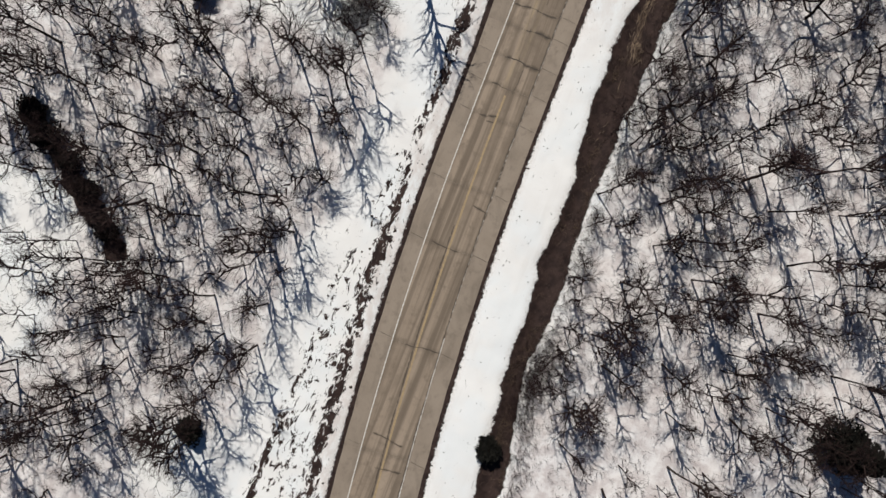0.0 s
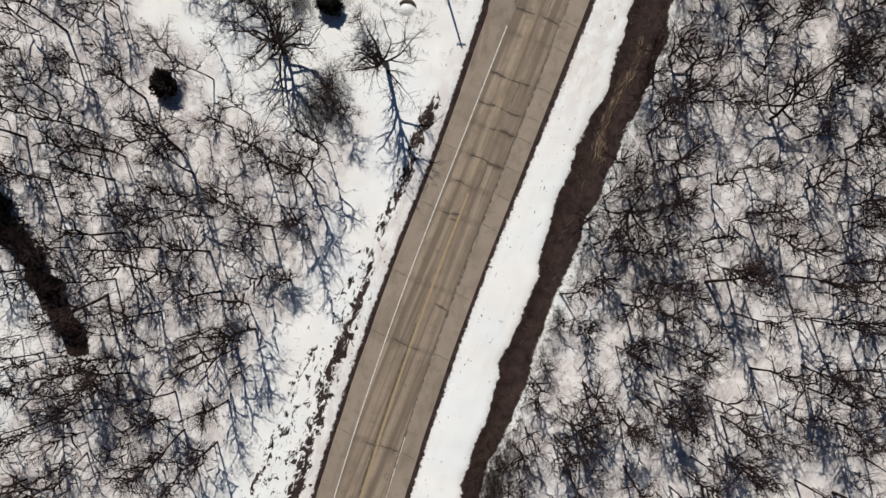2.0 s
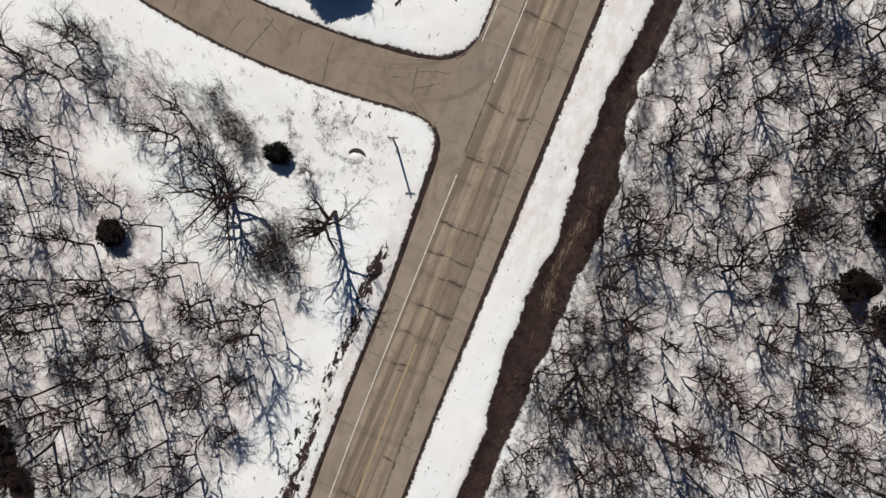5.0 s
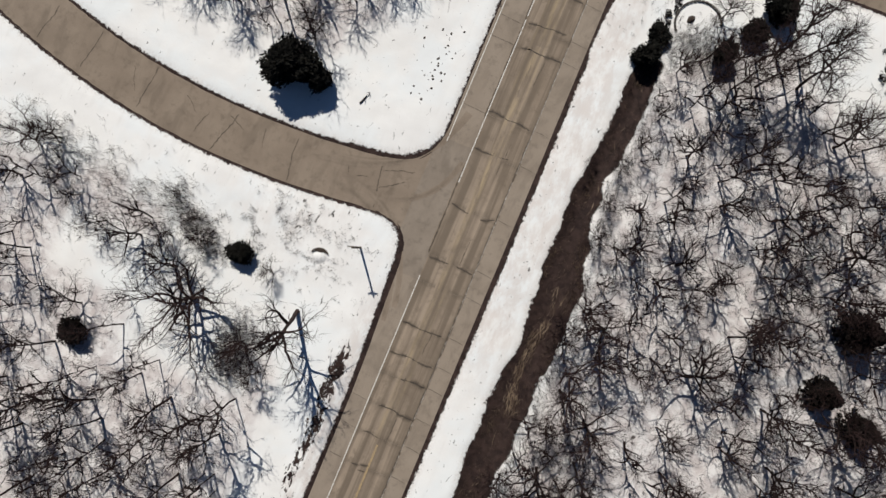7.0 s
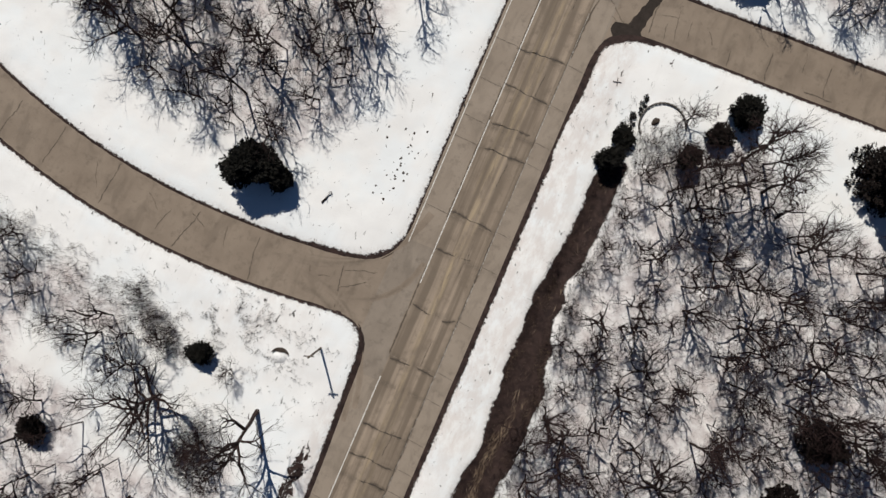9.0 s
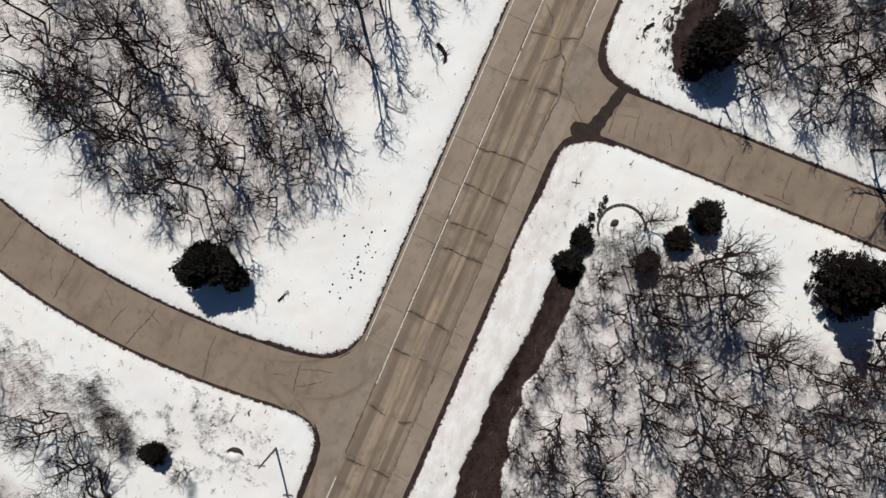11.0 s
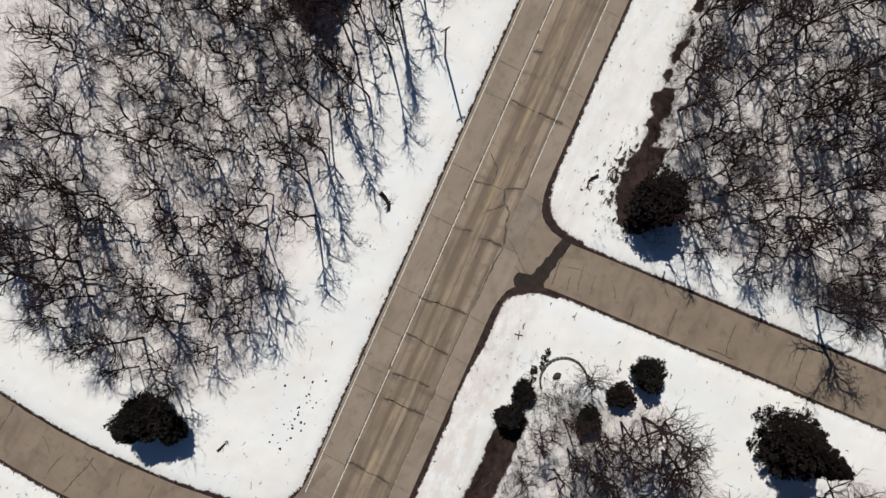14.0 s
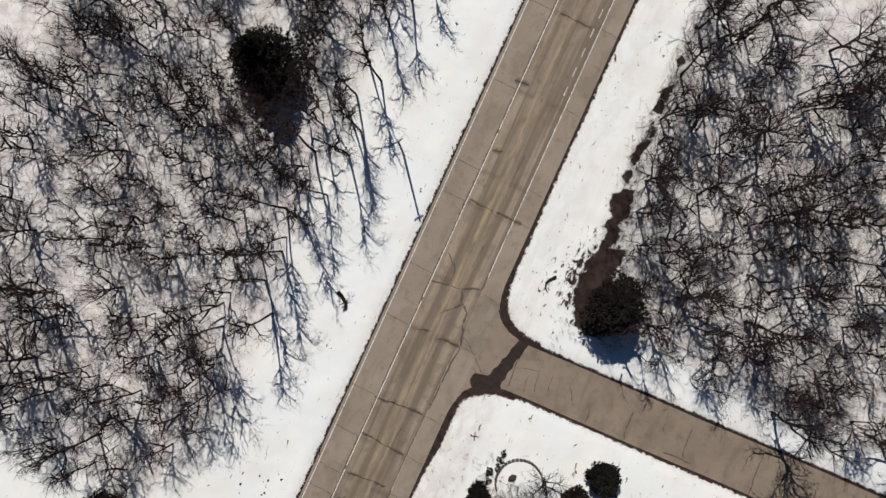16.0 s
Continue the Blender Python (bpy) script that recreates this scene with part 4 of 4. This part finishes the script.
put(evergreen(13, "dark compact juniper bush in open snow", 2.9, 1.3, "round", NEEDLE, 1600), -24.6, 37.1)
put(evergreen(14, "dark brown bush among bare trees", 3.0, 1.5, "round", RUSSET, 1500), -40.2, 20.2)
put(evergreen(15, "dark bush at the ditch's edge", 2.4, 1.5, "round", NEEDLE, 1400), 13.8, -20.5)
put(evergreen(16, "dark bush among bare trees", 2.6, 1.5, "round", NEEDLE, 1400), -21.6, -31.5)
for k, (x, y, h, r) in enumerate(((-54.0, -1.4, 3.0, 1.5), (-50.8, -4.0, 3.6, 1.8), (-47.8, -5.8, 2.6, 1.5), (-44.2, -8.4, 3.2, 1.6), (-40.0, -12.2, 2.8, 1.3))):
    put(evergreen(30 + k, "dark ragged evergreen bush along the wet run", h, r, "round", RUSSET, 750), x, y)
for k in range(12):
    pick = random.Random(700 + k)
    put(evergreen(50 + k, "small dark shrub in a straggling row", 0.3, pick.uniform(0.05, 0.20), "round", NEEDLE, 12), 12.9 + 0.065 * k + pick.uniform(-0.45, 0.45), 82.9 + 0.42 * k + pick.uniform(-0.2, 0.2))


# ---- roadside things ----
def box(name, size, at, material, turn=0.0):
    bm = bmesh.new()
    bmesh.ops.create_cube(bm, size=1.0, matrix=pose(*at, 0, 0, turn) @ Matrix.Diagonal((*size, 1)))
    bmesh.ops.bevel(bm, geom=bm.edges[:], offset=min(size) * 0.18, segments=1, affect="EDGES")
    me = bpy.data.meshes.new(name)
    bm.to_mesh(me)
    bm.free()
    me.materials.append(material)
    return me


def utility_pole(x, y, height, turn, label):
    """A round tapered wooden pole with a bolted crossarm and insulators."""
    base = tagged(new("utility_pole"), label, "utility pole")
    shaft = [(0, 0, -0.4), (0.02, 0, height * 0.35), (0.03, 0.02, height * 0.7), (0.03, 0.02, height - 0.02), (0.03, 0.02, height)]
    part("shaft", mesh_of("shaft", *tubes([(np.array(shaft), (0.14, 0.13, 0.115, 0.10, 0.10), 10)]), WOOD, True), base)
    arm = part("crossarm", box("crossarm", (1.2, 0.12, 0.14), (0.03, 0.14, height - 0.45), WOOD), base)
    for k, off in enumerate((-0.52, -0.2, 0.25, 0.54)):
        pin = np.array([(off, 0.14, height - 0.40), (off, 0.14, height - 0.30), (off, 0.14, height - 0.20), (off, 0.14, height - 0.17)])
        part("insulator", mesh_of("insulator", *tubes([(pin, (0.03, 0.065, 0.055, 0.02), 8)]), STONE, True), arm)
    for off in (-0.42, 0.42):
        brace = np.array([(off, 0.10, height - 0.48), (off * 0.5, 0.10, height - 0.78), (0.03, 0.10, height - 1.1)])
        part("brace", mesh_of("brace", *tubes([(brace, (0.03, 0.03, 0.02), 4)]), METAL), base)
    base.matrix_basis = pose(x, y, height_at(x, y), 1.2, 0.8, turn)
    return base


utility_pole(-11.3, 43.3, 7.9, 20, "weathered wooden utility pole on the snowy corner")
utility_pole(-12.5, 115.3, 10.4, 55, "weathered wooden utility pole beside the wood's edge")


def survey_stake(x, y):
    """A short stake with two crossed laths nailed on top."""
    base = tagged(new("survey_stake"), "short dark stake with two crossed laths in snow", "stake")
    part("stake", mesh_of("stake", *tubes([(np.array([(0, 0, -0.3), (0, 0, 0.05), (0, 0, 0.12), (0, 0, 0.14)]), (0.04, 0.04, 0.04, 0.02), 6)]), BARK, True), base)
    for turn, z in ((15, 0.09), (105, 0.13)):
        part("lath", box("lath", (1.0, 0.08, 0.03), (0, 0, z), BARK, turn), base)
    base.matrix_basis = pose(x, y, height_at(x, y))
    return base


survey_stake(9.5, 87.8)


def marker_post(x, y):
    base = tagged(new("marker_post"), "short dark marker post at the pavement's edge", "marker post", "marker posts along the road")
    part("post", mesh_of("post", *tubes([(np.array([(0, 0, -0.2), (0, 0, 0.6), (0, 0, 1.15), (0, 0, 1.2)]), (0.06, 0.055, 0.055, 0.03), 8)]), WOOD, True), base)
    part("reflector", box("reflector", (0.14, 0.03, 0.20), (0, -0.07, 1.0), METAL), base)
    base.matrix_basis = pose(x, y, height_at(x, y), 2, -3, 12)
    return base


marker_post(-7.15, 78.6)
marker_post(-7.4, 118.6)


def boulder(seed, x, y, size, label, capped=True):
    """A rounded field stone; snow lies on the side away from the sun."""
    base = tagged(new("boulder"), label, "boulder")
    for name, grow_by, material in (("stone", 1.0, STONE if capped else CLOD), ("snow_cap", 1.06, SNOW)):
        if name == "snow_cap" and not capped:
            continue
        bm = bmesh.new()
        bmesh.ops.create_icosphere(bm, subdivisions=3, radius=1.0)
        for v in bm.verts:
            bump = 1 + 0.25 * (noise.noise(v.co * 1.3 + Vector((seed, 0, 0)))) + 0.08 * noise.noise(v.co * 4)
            v.co = Vector((v.co.x * size[0], v.co.y * size[1], v.co.z * size[2])) * bump * grow_by
        if name == "snow_cap":
            keep = Vector((0.55, -0.72, 0.35))
            bmesh.ops.delete(bm, geom=[f for f in bm.faces if f.normal.dot(keep) < 0.12 + 0.2 * noise.noise(f.calc_center_median() * 3)], context="FACES")
        me = bpy.data.meshes.new(name)
        bm.to_mesh(me)
        bm.free()
        me.materials.append(material)
        me.polygons.foreach_set("use_smooth", [True] * len(me.polygons))
        part(name, me, base)
    base.matrix_basis = pose(x, y, height_at(x, y) + size[2] * 0.25, 0, 0, 30 * seed)
    return base


def shadow_crescent(x, y, radius, turn):
    """A low dark crescent, thickest mid-way, built for the shadow in a snow-filled hollow."""
    base = tagged(new("curved_wall"), "low dark crescent in place of the shadow in a snowy hollow", "stone wall")
    verts, faces, count = [], [], 16
    for k in range(count + 1):
        a = radians(-70 + 140 * k / count)
        w = 0.12 + 0.62 * math.cos(a * 1.25) ** 2
        for r, z in ((radius, -0.2), (radius, 0.34), (radius - w, 0.30), (radius - w, -0.2)):
            verts.append((r * math.sin(a), r * math.cos(a) * 0.9, z + 0.04 * noise.noise((k * 0.7, r, z))))
    for k in range(count):
        for q in range(3):
            faces.append((4 * k + q, 4 * k + q + 1, 4 * k + q + 5, 4 * k + q + 4))
    faces += [(0, 1, 2, 3), (4 * count + 3, 4 * count + 2, 4 * count + 1, 4 * count)]
    # soil colour stands for the hollow's shade; no masonry is known here
    part("wall", mesh_of("wall", verts, faces, CLOD), base)
    mound = [(0, 0, 0.42)] + [(0.95 * math.cos(a), 0.85 * math.sin(a) - 0.1, 0.0) for a in np.arange(16) * math.pi / 8] + [(0.55 * math.cos(a), 0.5 * math.sin(a) - 0.05, 0.32) for a in np.arange(16) * math.pi / 8]
    ring = [(1 + k, 1 + (k + 1) % 16, 17 + (k + 1) % 16, 17 + k) for k in range(16)] + [(17 + k, 17 + (k + 1) % 16, 0) for k in range(16)]
    part("snow_fill", mesh_of("snow_fill", mound, ring, SNOW, True), base)
    base.matrix_basis = pose(x, y, height_at(x, y), 0, 0, turn)
    return base


shadow_crescent(-15.6, 40.4, 1.15, 12)
boulder(2, 15.7, 85.1, (0.55, 0.38, 0.35), "dark bare stone inside the curved bed", False)


def planting_bed(cx, cy, radius, a0, a1):
    """A low curved edging of set stones, as parts, round a snowed-over bed."""
    base = tagged(new("planting_bed"), "curved low stone edging round a snowed-over bed", "planting bed")
    z = height_at(cx, cy)
    shared = box("edging_stone", (0.42, 0.22, 0.40), (0, 0, 0), EDGING)
    count = int(abs(a1 - a0) / 360 * 2 * math.pi * radius / 0.46)
    for k in range(count):
        a = radians(a0 + (a1 - a0) * k / (count - 1))
        stone = part("edging_stone", shared, base)
        x, y = cx + radius * math.cos(a), cy + radius * math.sin(a)
        stone.matrix_basis = pose(x, y, height_at(x, y) + 0.10, 0, 0, math.degrees(a) + 90 + random.uniform(-5, 5))
    return base


planting_bed(16.7, 84.9, 2.85, 218, 20)


def fallen_log(points, radius, label, seed):
    rng = random.Random(seed)
    base = tagged(new("fallen_log"), label, "fallen log")
    pts = np.array([(x, y, height_at(x, y) + radius * 0.7 + dz) for x, y, dz in points])
    part("stem", mesh_of("stem", *tubes([(pts, np.linspace(radius, radius * 0.5, len(pts)), 8)]), BARK, True), base)
    stubs = []
    for k in range(3):
        p = pts[rng.randrange(1, len(pts))]
        q = p + np.array([rng.uniform(-0.7, 0.7), rng.uniform(-0.7, 0.7), rng.uniform(0.1, 0.4)])
        stubs.append((np.array([p, (p + q) / 2 + 0.05, q]), (radius * 0.4, radius * 0.3, 0.01), 5))
    for run in stubs:
        part("stub", mesh_of("stub", *tubes([run]), BARK), base)
    return base


fallen_log([(-12.9, 96.8, 0.1), (-12.2, 96.5, 0.1), (-11.5, 96.0, 0.05), (-11.2, 95.4, 0), (-11.4, 94.8, 0)], 0.27, "bent dark log lying on roadside snow", 1)
fallen_log([(10.5, 109.5, 0.1), (10.0, 108.9, 0.1), (9.7, 108.3, 0.05), (9.9, 107.7, 0), (10.5, 107.2, 0)], 0.15, "bent dark branch lying on snow", 2)
fallen_log([(-18.3, 59.9, 0), (-18.0, 60.7, 0.05), (-17.7, 61.6, 0.1)], 0.13, "short dark log lying on snow", 3)


# ---- small growth and litter, too many to count ----
def sprigs(name, label, category, spots, stems, tall, spread, radius, material, seed):
    """Thin leafless stems and dry stalks standing in tufts."""
    rng = np.random.RandomState(seed)
    verts, faces = [], []
    for x, y in spots:
        z = height_at(x, y)
        for _ in range(rng.randint(stems[0], stems[1] + 1)):
            a, r = rng.uniform(0, 6.28), rng.uniform(0, spread)
            root = np.array([x + math.cos(a) * r * 0.4, y + math.sin(a) * r * 0.4, z - 0.1])
            h = rng.uniform(*tall)
            tip = root + (math.cos(a) * r + rng.normal(0, 0.2), math.sin(a) * r + rng.normal(0, 0.2), h)
            runs = [(root, tip, radius)]
            for _ in range(2):
                s = rng.uniform(0.3, 0.8)
                p = root + (tip - root) * s
                runs.append((p, p + rng.normal(0, 0.28 * h, 3) * (1, 1, 0.4) + (0, 0, 0.15 * h), radius * 0.6))
            for p, q, w in runs:
                b = len(verts)
                verts += [tuple(p + (w, 0, 0)), tuple(p + (-w / 2, w * 0.87, 0)), tuple(p + (-w / 2, -w * 0.87, 0)), tuple(q)]
                faces += [(b, b + 1, b + 3), (b + 1, b + 2, b + 3), (b + 2, b, b + 3)]
    return tagged(new(name, mesh_of(name, verts, faces, material)), label, category, kind="stuff")


rng = random.Random(21)
floor_spots, weed_spots, straw_spots = [], [], []
while len(floor_spots) < 7000:
    x, y = rng.uniform(-60, 62), rng.uniform(-44, 150)
    if any(inside(x, y, c) for c in WOODS) and (not clearing(x, y) or rng.random() < 0.25):
        floor_spots.append((x, y))
for _ in range(1000):
    y = rng.uniform(-40, 78)
    floor_spots.append((float(np.interp(y, [-60, -25, -11, 5, 45, 62, 78], [20.8, 17.9, 16.2, 15.1, 15.3, 14.4, 14.3])) + rng.gauss(0.7, 0.8), y))
for _ in range(420):
    y = rng.uniform(104, 146)
    floor_spots.append((float(np.interp(y, [104, 112, 120, 130, 146], [19.0, 16.2, 13.9, 13.0, 13.0])) + rng.gauss(0.6, 0.8), y))
for _ in range(420):
    floor_spots.append((rng.gauss(-21.2, 1.4), rng.gauss(25.6, 2.3)))
for _ in range(320):
    s = rng.random()
    floor_spots.append((-56 + 22 * s + rng.gauss(0, 1.6), 42.5 - 5.5 * s + rng.gauss(0, 1.7)))
for _ in range(420):
    s = rng.random()
    floor_spots.append((19.0 + 6.5 * s * s + rng.gauss(0, 2.2), 36 - 18 * s + rng.gauss(0, 1.8)))
for _ in range(560):
    floor_spots.append((rng.gauss(15.9, 1.0), rng.gauss(-10.5, 3.2)))
for _ in range(260):
    floor_spots.append((rng.gauss(18.0, 2.4), rng.gauss(82.0, 1.5)))
for _ in range(300):
    floor_spots.append((rng.gauss(43.0, 2.5), rng.gauss(108.0, 1.2)))
for bush_x, bush_y in ((11.6, 64.6), (11.5, 61.6), (10.8, 63.4), (11.2, 58.0), (12.3, 74.5)):
    for _ in range(7):
        floor_spots.append((rng.gauss(bush_x, 0.35), rng.gauss(bush_y, 0.35)))
for _ in range(400):
    s = rng.random()
    floor_spots.append((-36.2 + 9 * s + rng.gauss(0, 1.2), 41.2 - 5.2 * s + rng.gauss(0, 1.0)))
sprigs("undergrowth", "leafless saplings and brush under the trees", "undergrowth", floor_spots, (2, 4), (0.5, 2.4), 0.8, 0.021, TWIG, 1)
while len(weed_spots) < 460:
    x, y = rng.gauss(-24, 7), rng.gauss(42, 3.4)
    if lattice(np.array([x]), np.array([y]), 1.6, 91)[0] > 0.5 and road_distance(np.array([x]), np.array([y]))[0] > 1.2 and y < 47:
        weed_spots.append((x, y))
for _ in range(160):
    weed_spots.append((rng.gauss(16.5, 4.5), rng.gauss(83, 2.0)))
for _ in range(140):
    weed_spots.append((rng.gauss(13.5, 1.2), rng.gauss(109, 4.0)))
sprigs("dry_weeds", "dry stalks poking through the snow", "weeds", weed_spots, (2, 5), (0.3, 0.9), 0.35, 0.016, TWIG, 2)
while len(straw_spots) < 1500:
    y = rng.uniform(-40, 78)
    x = rng.uniform(9.5, 17)
    inner = ditch_distance(np.array([x]), np.array([y]))[0]
    if inner < -0.2 and (lattice(np.array([x * 2.5]), np.array([y * 0.5]), 3.0, 77)[0] > 0.62 or rng.random() < 0.12):
        straw_spots.append((x, y))


def strands(count):
    """Long bleached blades of grass that lie along the ditch."""
    rng = np.random.RandomState(12)
    verts, faces = [], []
    while len(faces) < 2 * count:
        y = rng.uniform(31, 48) if rng.rand() < 0.85 else rng.uniform(-8, 78)
        x = 13.1 + 0.5 * math.sin(y * 0.45) + rng.normal(0, 0.5) + (0.6 if 42 < y < 52 else 0.0)
        if lattice(np.array([x * 3.0]), np.array([y * 0.5]), 2.0, 78)[0] < 0.52 or ditch_distance(np.array([x]), np.array([y]))[0] > -0.4:
            continue
        a, long, w = rng.normal(math.pi / 2, 0.35), rng.uniform(0.5, 1.7), rng.uniform(0.02, 0.05)
        z = height_at(x, y) + rng.uniform(0.04, 0.2)
        dx, dy = math.cos(a) * long / 2, math.sin(a) * long / 2
        b = len(verts)
        verts += [(x - dx, y - dy, z), (x + w, y, z + 0.08), (x + dx, y + dy, z + rng.uniform(-0.03, 0.05)), (x - w, y, z + 0.06)]
        faces += [(b, b + 1, b + 3), (b + 1, b + 2, b + 3)]
    return tagged(new("bleached_grass", mesh_of("bleached_grass", verts, faces, BLEACHED)), "pale bleached grass lying along the ditch", "grass", kind="stuff")


strands(360)
sprigs("dead_grass", "matted brown dead grass in the ditch", "grass", straw_spots, (3, 6), (0.15, 0.5), 0.5, 0.022, STRAW, 3)


def clods():
    """Crumbs of soil thrown on to the snow along the verges."""
    rng = np.random.RandomState(8)
    spots = [(rng.normal(-11.2, 0.9), rng.normal(67.8, 2.4), 0.12) for _ in range(34)]
    spots += [(axis(y) - rng.uniform(6.4, 12.5), y, 0.16) for y in rng.uniform(-40, 4, 40)]
    spots += [(axis(y) - 8.4 + rng.normal(0, 0.7), y, 0.12) for y in rng.uniform(0, 32, 40)]
    spots += [(axis(y) + rng.uniform(6.0, 9.5), y, 0.06) for y in rng.uniform(-30, 140, 120) if not 88 < y < 107]
    verts, faces = [], []
    for x, y, size in spots:
        x, y, r = float(x), float(y), size * rng.uniform(0.4, 1.6)
        z = height_at(x, y)
        b = len(verts)
        ring = [(x + r * rng.uniform(0.6, 1.5) * math.cos(a), y + r * rng.uniform(0.6, 1.5) * math.sin(a), z - 0.02) for a in np.arange(6) * 1.047]
        verts += ring + [(vx * 0.5 + x * 0.5, vy * 0.5 + y * 0.5, z + r * 0.6) for vx, vy, _ in ring]
        faces += [(b + k, b + (k + 1) % 6, b + 6 + (k + 1) % 6, b + 6 + k) for k in range(6)] + [tuple(b + 6 + k for k in range(6))]
    return tagged(new("soil_clods", mesh_of("soil_clods", verts, faces, CLOD)), "dark frozen soil clods scattered on snow", "soil", kind="stuff")


clods()
